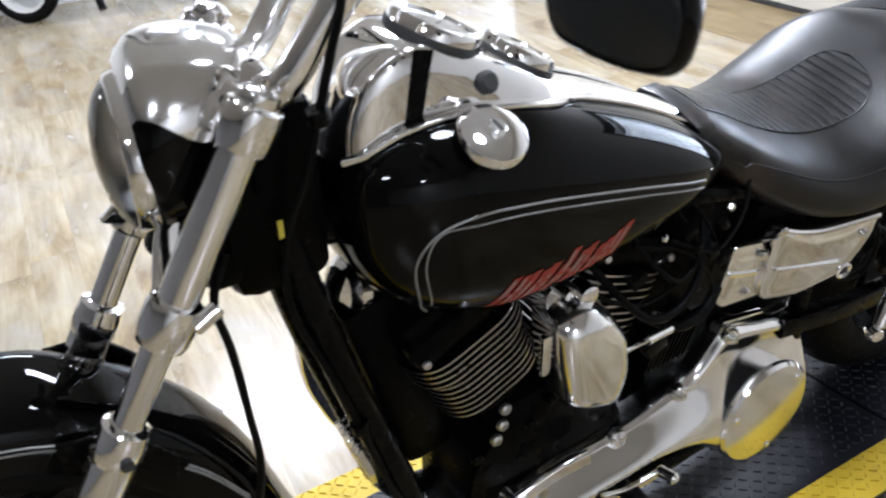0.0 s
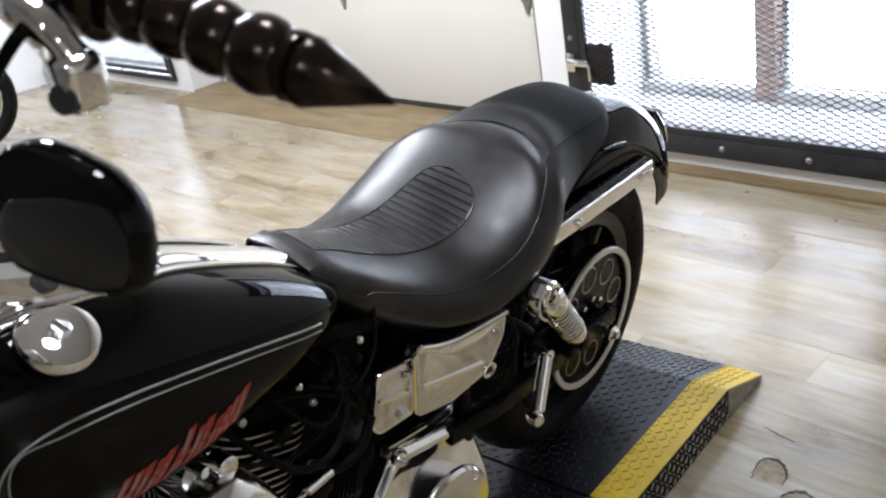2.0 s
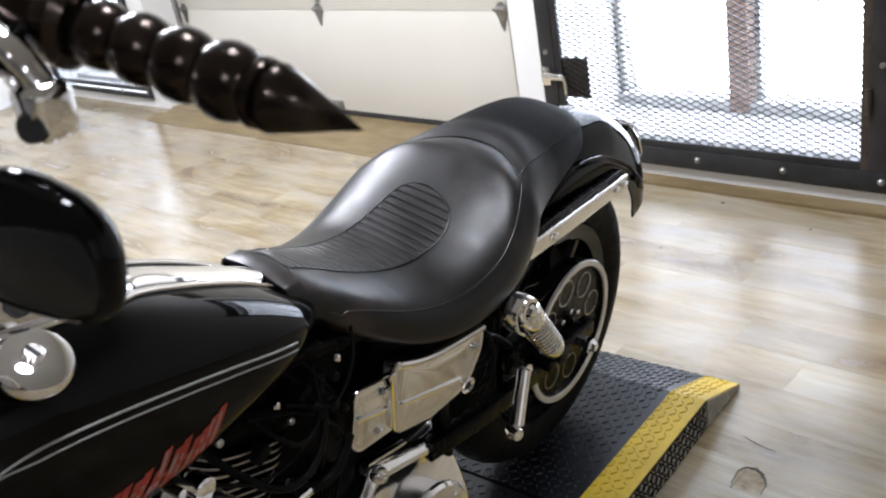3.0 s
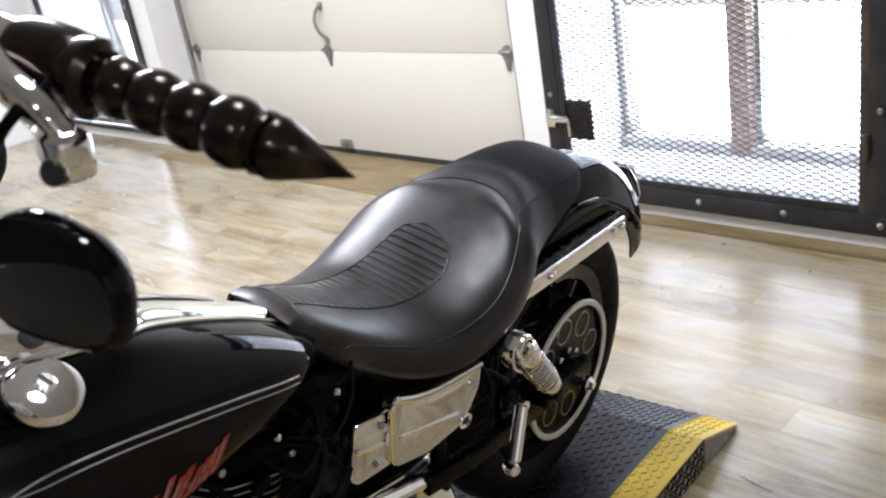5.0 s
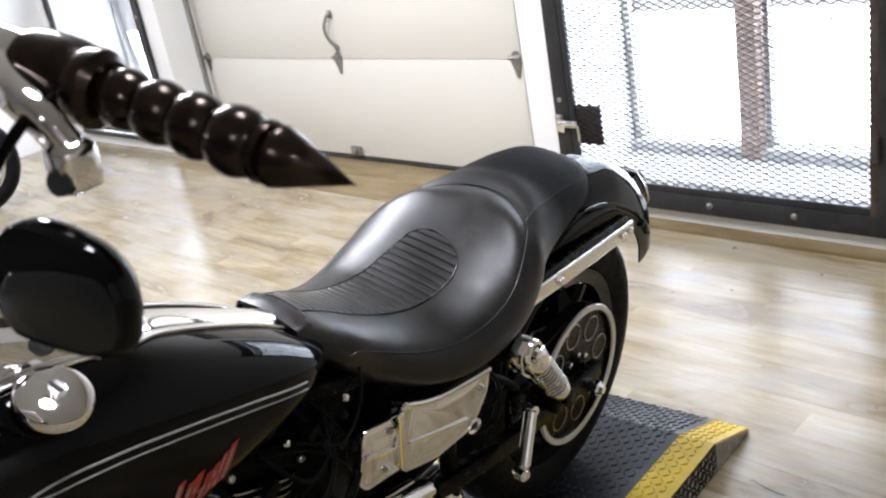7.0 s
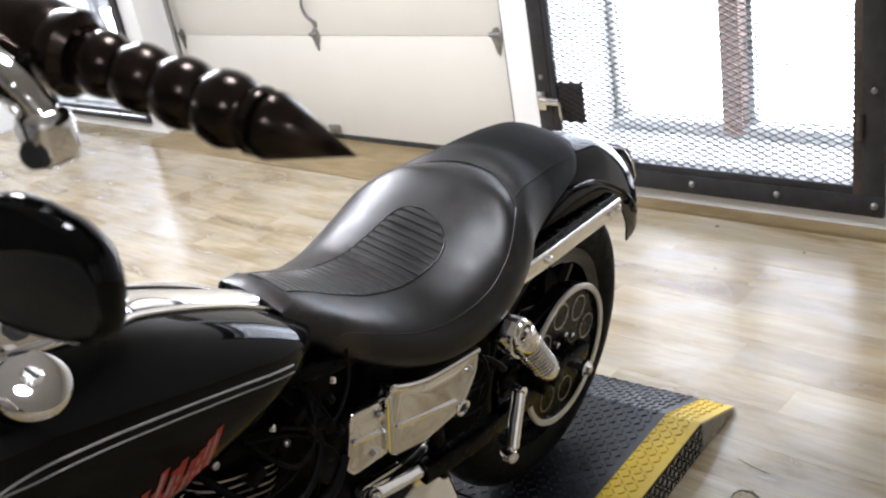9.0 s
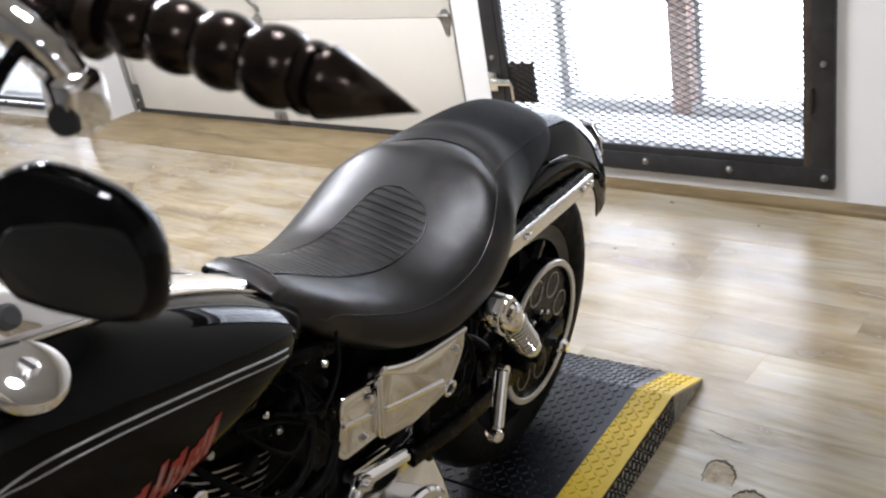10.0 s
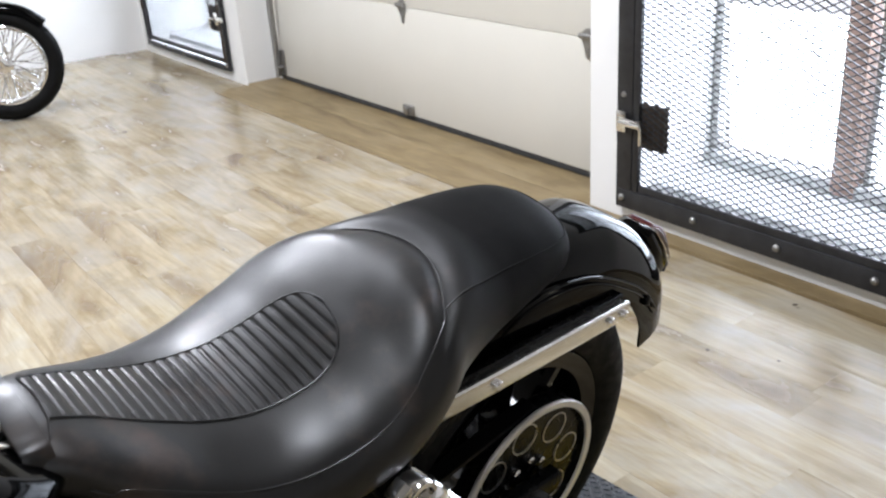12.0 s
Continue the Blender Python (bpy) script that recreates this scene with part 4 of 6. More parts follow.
part("ignition_knob", lathe([(0.010, -0.004), (0.013, 0.0), (0.013, 0.010), (0.009, 0.014), (0.0, 0.014)], (0.056, -1.085, 0.995), (0.85, 0.1, 0.5), 20), SEAL, console, "black ignition switch")
# black strips laid on the chrome imitate a dark reflection
for s in (-1, 1):
    strip = []
    for u in (-1, -0.5, 0, 0.5, 1):
        row = []
        for g in (0.02, 0.2, 0.4, 0.6, 0.8, 0.97):
            y = -1.156 - 0.026 * g + u * (0.0115 - 0.001 * g)
            wf, wt, z0, z1 = interp(CONSOLE, y)
            row.append((s * (wt + (wf - wt) * g ** 0.8 + 0.0010), y, z1 - (z1 - max(z0, 0.966)) * g ** 1.15 - 0.003))
        strip.append(row)
    part("console_gap", loft(strip, cap=False, closed=False), SATIN_BLACK, console, "dark reflection on the console, laid on as a black strip")

# ---- rear fender trim, strut, tail lamp
for s in (-1, 1):
    part("fender_strut", sweep([(s * 0.136, -0.310, 0.667), (s * 0.133, -0.15, 0.653), (s * 0.126, 0.0, 0.6385), (s * 0.117, 0.182, 0.620)], rounded([(-0.0175, -0.006), (0.0175, -0.006), (0.0175, 0.006), (-0.0175, 0.006)], 0.004, 3), up=(1, 0, 0)), SATIN, BIKE, "polished fender strut")
    part("strut_channel", sweep([(s * 0.124, -0.310, 0.677), (s * 0.121, -0.15, 0.664), (s * 0.114, 0.0, 0.650), (s * 0.106, 0.176, 0.632)], rounded([(-0.016, -0.007), (0.016, -0.007), (0.016, 0.007), (-0.016, 0.007)], 0.004, 3), up=(1, 0, 0)), SATIN_BLACK, BIKE)
    for y, z, x in ((-0.150, 0.653, 0.139), (0.128, 0.6255, 0.125), (0.166, 0.6215, 0.123)):
        part("strut_bolt", lathe([(0.0085, 0), (0.0085, 0.005), (0.006, 0.008), (0, 0.0085)], (s * x, y, z), (s, 0, 0), 14), CHROME, BIKE)
    for dz, r in ((0.0, 0.0032), (-0.012, 0.0022)):
        bead = [Vector((s * x, y, z + dz)) for x, y, z in ((0.099, -0.10, 0.700), (0.100, -0.045, 0.722), (0.100, 0.03, 0.722), (0.100, 0.115, 0.700), (0.100, 0.20, 0.655), (0.100, 0.262, 0.610), (0.100, 0.305, 0.562))]
        part("fender_bead", tube(bead, r, seg=8), PAINT, BIKE)
    part("fender_bolt", lathe([(0.010, 0), (0.010, 0.004), (0.006, 0.008), (0, 0.008)], (s * 0.099, 0.272, 0.590), (s, 0.2, 0.2), 14), SATIN_BLACK, BIKE)
# tail lamp: a ribbed lens that follows the fender down
TL0, TLT, TLN = Vector((0, 0.361, 0.660)), Vector((0, 0.50, -0.866)), Vector((0, 0.866, 0.50))


def lamp_ring(at, hw, h0, h1, seg=28):
    """A rounded section of the tail lamp across the fender."""
    out = []
    for k in range(seg):
        a = 2 * math.pi * k / seg
        c, sn = math.cos(a), math.sin(a)
        out.append(TL0 + TLT * at + Vector((hw * math.copysign(abs(c) ** 0.6, c), 0, 0)) + TLN * (h0 + (h1 - h0) * (0.5 + 0.5 * math.copysign(abs(sn) ** 0.6, sn))))
    return out


lampb = part("tail_lamp", loft([lamp_ring(-0.012, 0.020, -0.02, 0.000), lamp_ring(0.0, 0.036, -0.02, 0.010), lamp_ring(0.05, 0.045, -0.025, 0.015), lamp_ring(0.10, 0.045, -0.03, 0.016), lamp_ring(0.118, 0.038, -0.03, 0.008)]), PAINT, BIKE, "black tail lamp with dark red ribbed lens")
part("lamp_band", loft([lamp_ring(0.002, 0.038, 0.006, 0.0115), lamp_ring(0.05, 0.0475, 0.008, 0.0165), lamp_ring(0.10, 0.0478, 0.006, 0.0175), lamp_ring(0.122, 0.040, 0.0, 0.010)]), CHROME, lampb, "chrome lamp band")
lens = part("lens", loft([lamp_ring(0.004, 0.030, 0.008, 0.017), lamp_ring(0.020, 0.038, 0.010, 0.026), lamp_ring(0.06, 0.043, 0.012, 0.031), lamp_ring(0.10, 0.042, 0.012, 0.030), lamp_ring(0.117, 0.034, 0.010, 0.020)]), REDLENS, lampb, "dark red lens")
for k in range(10):
    at = 0.022 + 0.0088 * k
    p = TL0 + TLT * at + TLN * (0.0275 + 0.0045 * math.sin(math.pi * k / 9))
    part("lens_rib", rod(p + Vector((-0.034, 0, 0)), p + Vector((0.034, 0, 0)), 0.0028, seg=6), REDLENS, lens)

# ---- shocks
for s in (-1, 1):
    top, low = Vector((s * 0.196, -0.352, 0.632)), Vector((s * 0.188, -0.198, 0.432))
    d = (low - top).normalized()
    sh = part("shock", lathe([(0.012, 0.008), (0.024, 0.012), (0.0275, 0.020), (0.0275, 0.048), (0.0255, 0.054), (0.012, 0.055)], top, d, 36), CHROME, BIKE, "chrome shock absorber with exposed coil spring")
    part("shock_eye", lathe([(0.013, -0.018), (0.0225, -0.017), (0.0245, -0.012), (0.0245, 0.012), (0.0225, 0.017), (0.0165, 0.018), (0.0155, 0.010), (0.0, 0.010)], top, (s, 0, 0), 32, cap=False), CHROME, sh)
    part("shock_bolt", lathe([(0.012, 0.010), (0.012, 0.018), (0.008, 0.024), (0, 0.024)], top, (s, 0, 0), 6), CHROME, sh)
    part("clevis", box((0.03, 0.05, 0.06), top + Vector((-s * 0.036, -0.006, 0.008)), 0.008), SATIN_BLACK, sh)
    part("shock_guard", sweep([top + Vector((s * 0.004, -0.020, 0.030)), top + Vector((s * 0.004, -0.040, 0.012)), top + Vector((s * 0.004, -0.036, -0.020)), top + Vector((s * 0.004, -0.016, -0.040))], rounded([(-0.0025, -0.013), (0.0025, -0.013), (0.0025, 0.013), (-0.0025, 0.013)], 0.0015, 2), up=(1, 0, 0)), CHROME, sh, "curved chrome upper guard")
    coil = []
    side = d.orthogonal().normalized()
    fw = d.cross(side)
    turns = 9
    for k in range(turns * 18 + 1):
        a = 2 * math.pi * k / 18
        coil.append(top + d * (0.056 + 0.120 * k / (turns * 18)) + side * 0.0225 * math.cos(a) + fw * 0.0225 * math.sin(a))
    part("coil_spring", tube(coil, 0.0034, seg=8, up=d, curve=False), CHROME, sh, "chrome coil spring")
    part("damper", rod(top + d * 0.05, top + d * 0.245, 0.0105, seg=20), SATIN_BLACK, sh)
    part("spring_cup", lathe([(0.012, 0), (0.0235, 0.001), (0.0245, 0.006), (0.0235, 0.026), (0.019, 0.034), (0.015, 0.050), (0.0, 0.050)], top + d * 0.174, d, 28), CHROME, sh)
    part("lower_eye", lathe([(0.010, -0.018), (0.017, -0.016), (0.018, 0.0), (0.017, 0.016), (0.010, 0.018)], top + d * 0.236, (s, 0, 0), 20), SATIN_BLACK, sh)
    part("lower_mount", box((0.07, 0.035, 0.045), top + d * 0.240 + Vector((-s * 0.040, 0, -0.018)), 0.008), SATIN_BLACK, sh)

# ---- passenger peg, folded down
pk = part("passenger_peg", merge(rod((0.165, -0.288, 0.452), (0.186, -0.345, 0.366), 0.0135, seg=20, round_end=0.003), rod((0.150, -0.283, 0.447), (0.175, -0.288, 0.452), 0.010)), CHROME, BIKE, "folded chrome passenger peg")
part("peg_end", lathe([(0.0, -0.016), (0.011, -0.013), (0.016, 0.0), (0.011, 0.013), (0.0, 0.016)], (0.186, -0.352, 0.356), (0.8, -0.3, 0.1), 20), CHROME, pk)
part("peg_bracket", box((0.02, 0.06, 0.05), (0.135, -0.275, 0.455), 0.008), SATIN_BLACK, BIKE)

# ---- battery side cover: two stepped chrome panels
COVER_M = Matrix(((0.19, 0, 0.98, 0.223), (1, 0, 0, 0), (0, 1, 0, 0), (0, 0, 0, 1)))
def pressed(outline, depth, bend, name, parent, label=""):
    """A pressed chrome sheet: domed across, with a rolled edge."""
    cy = sum(q[0] for q in outline) / len(outline)
    cz = sum(q[1] for q in outline) / len(outline)
    rings = []
    for k, d in ((1.0, 0.0), (1.0, depth - 0.005), (0.992, depth - 0.002), (0.975, depth), (0.93, depth - 0.0008), (0.75, depth + 0.0006), (0.5, depth + 0.0022), (0.25, depth + 0.003), (0.02, depth + 0.0032)):
        rings.append([COVER_M @ Vector((cy + (y - cy) * k, cz + (z - cz) * k, d + bend * ((y - cy) * k) ** 2 - (0.10 * max(0.0, (z - cz) * k - 0.03)))) for y, z in outline])
    return part(name, loft(rings), CHROME, parent, label, angle=40)


cover = pressed(rounded([(-0.607, 0.650), (-0.566, 0.634), (-0.525, 0.626), (-0.470, 0.626), (-0.421, 0.629), (-0.428, 0.582), (-0.452, 0.536), (-0.469, 0.520), (-0.543, 0.503), (-0.616, 0.518)], 0.012, 4), 0.024, 0.45, "side_cover", BIKE, "stepped chrome battery side cover")
pressed(rounded([(-0.600, 0.624), (-0.674, 0.627), (-0.683, 0.582), (-0.692, 0.532), (-0.678, 0.515), (-0.606, 0.520)], 0.009, 4), 0.016, 0.2, "front_panel", cover)
part("top_lip", tube([COVER_M @ Vector(q) for q in ((-0.604, 0.646, 0.025), (-0.566, 0.631, 0.024), (-0.525, 0.622, 0.023), (-0.470, 0.622, 0.024), (-0.424, 0.625, 0.026))], 0.0065, seg=10), CHROME, cover, "rolled chrome top edge")
for q0, q1 in (((-0.604, 0.572, 0.026), (-0.475, 0.549, 0.027)), ((-0.611, 0.636, 0.024), (-0.613, 0.524, 0.024)), ((-0.620, 0.571, 0.018), (-0.680, 0.582, 0.018))):
    part("panel_ridge", rod(COVER_M @ Vector(q0), COVER_M @ Vector(q1), 0.0045, seg=10, round_end=0.003), CHROME, cover)
for q in ((-0.444, 0.594, 0.026), (-0.606, 0.648, 0.026), (-0.625, 0.603, 0.017), (-0.640, 0.536, 0.017)):
    part("cover_bolt", lathe([(0.008, 0), (0.008, 0.005), (0.0055, 0.008), (0, 0.008)], COVER_M @ Vector(q), (1, -0.19, 0), 14), CHROME, cover)
part("cover_ring", lathe([(0.015, 0), (0.015, 0.006), (0.011, 0.008), (0.008, 0.004)], COVER_M @ Vector((-0.458, 0.524, 0.020)), (1, -0.19, 0), 24, cap=False), CHROME, cover)
part("ring_plug", lathe([(0.010, 0.002), (0.0, 0.003)], COVER_M @ Vector((-0.458, 0.524, 0.020)), (1, -0.19, 0), 20, cap=False), SEAL, cover)
# ---- engine
CRANK = Vector((0, -0.985, 0.335))
part("crankcase", merge(lathe([(0.09, -0.085), (0.135, -0.08), (0.14, -0.06), (0.14, 0.06), (0.135, 0.08), (0.09, 0.085)], CRANK, (1, 0, 0), 40), box((0.17, 0.30, 0.20), (0, -0.97, 0.27), 0.03), box((0.17, 0.16, 0.16), (0, -0.99, 0.42), 0.03)), ENGINE, BIKE, "black V-twin crankcase")
part("gearbox", box((0.22, 0.30, 0.22), (-0.045, -0.62, 0.36), 0.04), ENGINE, BIKE, "black gearbox housing")
part("oil_tank", box((0.20, 0.20, 0.20), (0.0, -0.52, 0.575), 0.04), ENGINE, BIKE)
part("engine_shroud", box((0.10, 0.30, 0.26), (0.02, -0.68, 0.60), 0.03), ENGINE, BIKE)


def cylinder(tilt, d0, d1, n, scale, label):
    axis = Vector((0, math.sin(tilt), math.cos(tilt)))
    fwd = Vector((0, math.cos(tilt), -math.sin(tilt)))
    m = Matrix((Vector((1, 0, 0)), fwd, axis)).transposed().to_4x4()
    m.translation = CRANK
    root = part("cylinder", rod(CRANK + axis * (d0 - 0.05), CRANK + axis * (d1 + 0.02), 0.068, seg=32), ENGINE, BIKE, label)
    for k in range(n):
        d = d0 + (d1 - d0) * k / (n - 1)
        hw, hl = 0.090 * scale, (0.083 if k < n - 4 else 0.09) * scale
        out = rounded([(-hw, -hl), (hw, -hl), (hw, hl), (-hw, hl)], 0.060, 8)
        mm = m @ Matrix.Translation((0, 0, d))
        fin = slab(out, 0.0034, mm)
        ob = part("fin", fin, ENGINE, root, smooth=False)
        ob.data.materials.append(ALLOY)
        for f in ob.data.polygons:
            if abs(f.normal.dot(axis)) < 0.5:
                f.material_index = 1
    head = part("rocker_box", merge(box((0.17, 0.16, 0.05), (0, 0, d1 + 0.035), 0.014), box((0.15, 0.14, 0.03), (0, 0, d1 + 0.07), 0.012)), ENGINE, root)
    head.matrix_local = m
    for x in (-0.06, 0.06):
        for y in (-0.06, 0.06):
            c = m @ Vector((x * 1.45, y * 1.1, d1 + 0.03))
            part("head_bolt", lathe([(0.006, 0), (0.006, 0.005), (0.004, 0.007), (0, 0.007)], c, (1 if x > 0 else -1, 0, 0), 12), ALLOY, root)
    return root


cylinder(radians(-22.5), 0.222, 0.345, 11, 1.0, "black front cylinder with machined fin edges")
cylinder(radians(22.5), 0.185, 0.335, 13, 1.0, "black rear cylinder with machined fin edges")
for k, (y, z) in enumerate(((-1.068, 0.505), (-1.072, 0.475), (-1.082, 0.450), (-1.02, 0.445), (-1.115, 0.43), (-0.985, 0.475))):
    part("case_bolt", lathe([(0.009, 0), (0.009, 0.006), (0.006, 0.009), (0, 0.009)], (0.086, y, z), (1, 0, 0), 12), ALLOY if k < 3 else ENGINE, BIKE)
# carburettor, manifold and control rod between the cylinders
part("intake", merge(lathe([(0.03, 0), (0.034, 0.01), (0.03, 0.05), (0.022, 0.07)], (0.02, -0.985, 0.66), (1, 0, 0.1), 24), lathe([(0.014, 0), (0.016, 0.004), (0.016, 0.03), (0.01, 0.034)], (0.085, -0.955, 0.672), (1, 0, 0), 18)), CHROME, BIKE)
part("control_rod", merge(rod((0.135, -0.905, 0.560), (0.120, -0.800, 0.540), 0.0035, seg=8), rod((0.127, -0.850, 0.549), (0.119, -0.795, 0.539), 0.0075, seg=12)), CHROME, BIKE, "chrome adjuster rod")
part("rod_end", lathe([(0.0, -0.010), (0.010, -0.004), (0.010, 0.004), (0.0, 0.010)], (0.118, -0.822, 0.575), (0, 0, 1), 14), CHROME, BIKE)

# horn cover: a domed chrome shield
rings = []
for y0, y1, z0, z1, x in ((0, 0, 0, 0, 0.075), (0, 0, 0, 0, 0.118), (0.003, -0.003, 0.003, -0.004, 0.136), (0.012, -0.012, 0.010, -0.014, 0.148), (0.026, -0.026, 0.024, -0.032, 0.153)):
    a = [(-1.002 + y0, 0.512 + z0), (-0.957, 0.496 + z0), (-0.915 + y1, 0.489 + z0), (-0.896 + y1, 0.530 + z0), (-0.899 + y1, 0.598), (-0.927 + y1, 0.646 + z1), (-0.955, 0.664 + z1), (-0.985, 0.669 + z1), (-1.016 + y0, 0.654 + z1), (-1.014 + y0, 0.600)]
    rings.append([(x + 0.12 * (0.60 - z), y, z) for y, z in rounded(a, 0.020, 4)])
horn = part("horn_cover", loft(rings), COVER, BIKE, "domed chrome horn cover", angle=50)
part("horn_mount", merge(box((0.05, 0.05, 0.02), (0.06, -0.97, 0.665), 0.004), rod((0.05, -0.995, 0.690), (0.11, -0.985, 0.685), 0.008), box((0.012, 0.016, 0.07), (0.118, -1.028, 0.61), 0.004)), CHROME, BIKE)

# primary cover, derby cover
PRIM_TOP = [(-1.075, 0.300), (-1.03, 0.322), (-0.95, 0.334), (-0.86, 0.337), (-0.774, 0.350), (-0.729, 0.364), (-0.695, 0.378), (-0.665, 0.410), (-0.645, 0.436), (-0.620, 0.441), (-0.555, 0.421), (-0.503, 0.404), (-0.455, 0.388), (-0.425, 0.378), (-0.408, 0.340)]
PRIM_LOW = [(-1.075, 0.288), (-1.03, 0.272), (-0.95, 0.270), (-0.86, 0.276), (-0.790, 0.272), (-0.704, 0.236), (-0.660, 0.192), (-0.620, 0.155), (-0.570, 0.143), (-0.505, 0.146), (-0.460, 0.165), (-0.430, 0.190), (-0.415, 0.222), (-0.408, 0.260)]
FACE = [(0.0, 0.090), (0.03, 0.106), (0.08, 0.110), (0.12, 0.104), (0.16, 0.100), (0.28, 0.109), (0.42, 0.124), (0.56, 0.139), (0.70, 0.148), (0.84, 0.149), (0.93, 0.140), (0.98, 0.120), (1.0, 0.09)]
rings = []
for k in range(91):
    y = -1.075 + 0.667 * k / 90
    top, low = interp(PRIM_TOP, y)[0], interp(PRIM_LOW, y)[0]
    pull = min(1.0, (k + 0.5) / 4, (90.5 - k) / 5) ** 0.5
    ring = [(0.07 + (interp(FACE, t / 24)[0] - 0.07) * pull, y, top + (low - top) * t / 24) for t in range(25)]
    rings.append(ring + [(0.06, y, low), (0.06, y, top)])
prim = part("primary_cover", loft(rings), COVER, BIKE, "chrome primary cover", angle=60)
part("derby_cover", lathe([(0.102, 0.0), (0.102, 0.008), (0.097, 0.014), (0.07, 0.0175), (0.0, 0.020)], (0.142, -0.555, 0.246), (1, 0, 0.06), 56), COVER, prim, "round chrome derby cover")
part("derby_gap", lathe([(0.1030, 0), (0.1030, 0.001), (0.101, 0.001)], (0.1435, -0.555, 0.246), (1, 0, 0.06), 56, cap=False), SEAL, prim)
for a in (0.7, 2.8, 4.9):
    part("derby_screw", lathe([(0.007, 0), (0.007, 0.002), (0.005, 0.004), (0, 0.004)], (0.1565 - 0.06 * 0.083 * math.sin(a), -0.555 + 0.083 * math.cos(a), 0.246 + 0.083 * math.sin(a)), (1, 0, 0), 12), SATIN, prim)
for y, z in ((-0.430, 0.368), (-0.632, 0.430), (-0.732, 0.356), (-0.86, 0.330), (-1.03, 0.314)):
    b = part("cover_boss", lathe([(0.016, 0), (0.015, 0.012), (0.012, 0.016), (0.0, 0.016)], (0.098, y, z), (1, 0, 0.1), 18), COVER, prim)
    part("cover_screw", lathe([(0.008, 0), (0.008, 0.004), (0.005, 0.0045), (0.0045, 0.001), (0, 0.001)], (0.1138, y, z), (1, 0, 0.1), 12), SATIN, b)
part("seat_bracket", sweep([(0.095, -0.650, 0.462), (0.095, -0.600, 0.450), (0.095, -0.555, 0.440)], rounded([(-0.003, -0.006), (0.003, -0.006), (0.003, 0.006), (-0.003, 0.006)], 0.002, 2), up=(1, 0, 0)), CHROME, BIKE)

# rider's peg and shifter
part("shift_lever", merge(sweep([(0.158, -0.93, 0.285), (0.160, -0.88, 0.270), (0.164, -0.82, 0.276)], rounded([(-0.008, -0.004), (0.008, -0.004), (0.008, 0.004), (-0.008, 0.004)], 0.003, 3)), rod((0.160, -0.815, 0.278), (0.195, -0.808, 0.284), 0.010, seg=18, round_end=0.004)), CHROME, BIKE, "chrome shift lever")
part("foot_peg", merge(rod((0.14, -0.86, 0.24), (0.25, -0.865, 0.245), 0.017, seg=20, round_end=0.005), rod((0.09, -0.86, 0.238), (0.15, -0.86, 0.24), 0.012)), CABLE, BIKE, "black rubber foot peg")
part("forward_lever", merge(sweep([(0.15, -1.09, 0.385), (0.16, -1.03, 0.415), (0.165, -0.975, 0.420)], rounded([(-0.013, -0.006), (0.013, -0.006), (0.013, 0.006), (-0.013, 0.006)], 0.005, 3)), rod((0.13, -1.09, 0.38), (0.185, -1.09, 0.385), 0.016)), CHROME, BIKE)

# ---- frame
for s in (-1, 1):
    part("downtube", tube([(s * 0.03, -1.335, 0.93), (s * 0.045, -1.318, 0.82), (s * 0.06, -1.285, 0.66), (s * 0.075, -1.232, 0.46), (s * 0.085, -1.185, 0.27), (s * 0.09, -1.10, 0.185), (s * 0.09, -0.8, 0.165), (s * 0.09, -0.45, 0.19)], 0.021), SATIN_BLACK, BIKE, "black frame downtube")
    part("frame_rail", tube([(s * 0.055, -0.80, 0.735), (s * 0.085, -0.62, 0.70), (s * 0.105, -0.42, 0.655), (s * 0.115, -0.30, 0.64)], 0.016), SATIN_BLACK, BIKE)
    part("frame_strut", tube([(s * 0.09, -0.50, 0.66), (s * 0.095, -0.46, 0.5), (s * 0.09, -0.44, 0.3)], 0.018), SATIN_BLACK, BIKE)
part("steering_neck", rod((0, -1.330, 1.04), (0, -1.425, 0.875), 0.042, seg=28), ENGINE, BIKE)
part("neck_gusset", box((0.10, 0.12, 0.16), (0, -1.335, 0.89), 0.03), ENGINE, BIKE)
part("neck_cover", box((0.07, 0.08, 0.22), (0.02, -1.318, 0.93), 0.02), ENGINE, BIKE)
part("backbone", tube([(0, -1.36, 0.90), (0, -1.2, 0.84), (0, -0.9, 0.78), (0, -0.65, 0.70)], 0.035), SATIN_BLACK, BIKE)
part("horn_bracket", box((0.05, 0.05, 0.05), (0.02, -1.395, 0.865), 0.014), ENGINE, BIKE)
part("warning_sticker", box((0.001, 0.006, 0.022), (0.072, -1.342, 0.915), 0.0), YELLOWP, BIKE, "small yellow sticker")
# exhaust and regulator in front of the engine
part("exhaust_pipe", tube([(-0.04, -1.13, 0.655), (-0.07, -1.205, 0.665), (-0.11, -1.255, 0.60), (-0.13, -1.24, 0.45), (-0.14, -1.15, 0.30), (-0.15, -0.9, 0.245), (-0.15, -0.4, 0.23), (-0.15, 0.2, 0.24)], 0.023, seg=18), CHROME, BIKE, "chrome exhaust pipe")
part("exhaust_clamp", lathe([(0.027, 0), (0.03, 0.004), (0.03, 0.016), (0.027, 0.02)], (-0.072, -1.208, 0.66), (-0.4, -0.6, -0.3), 24), CHROME, BIKE)
reg = part("regulator", box((0.08, 0.024, 0.085), (0.02, -1.240, 0.47), 0.008, Matrix.Rotation(radians(14), 4, "X")), CHROME, BIKE, "finned chrome regulator")
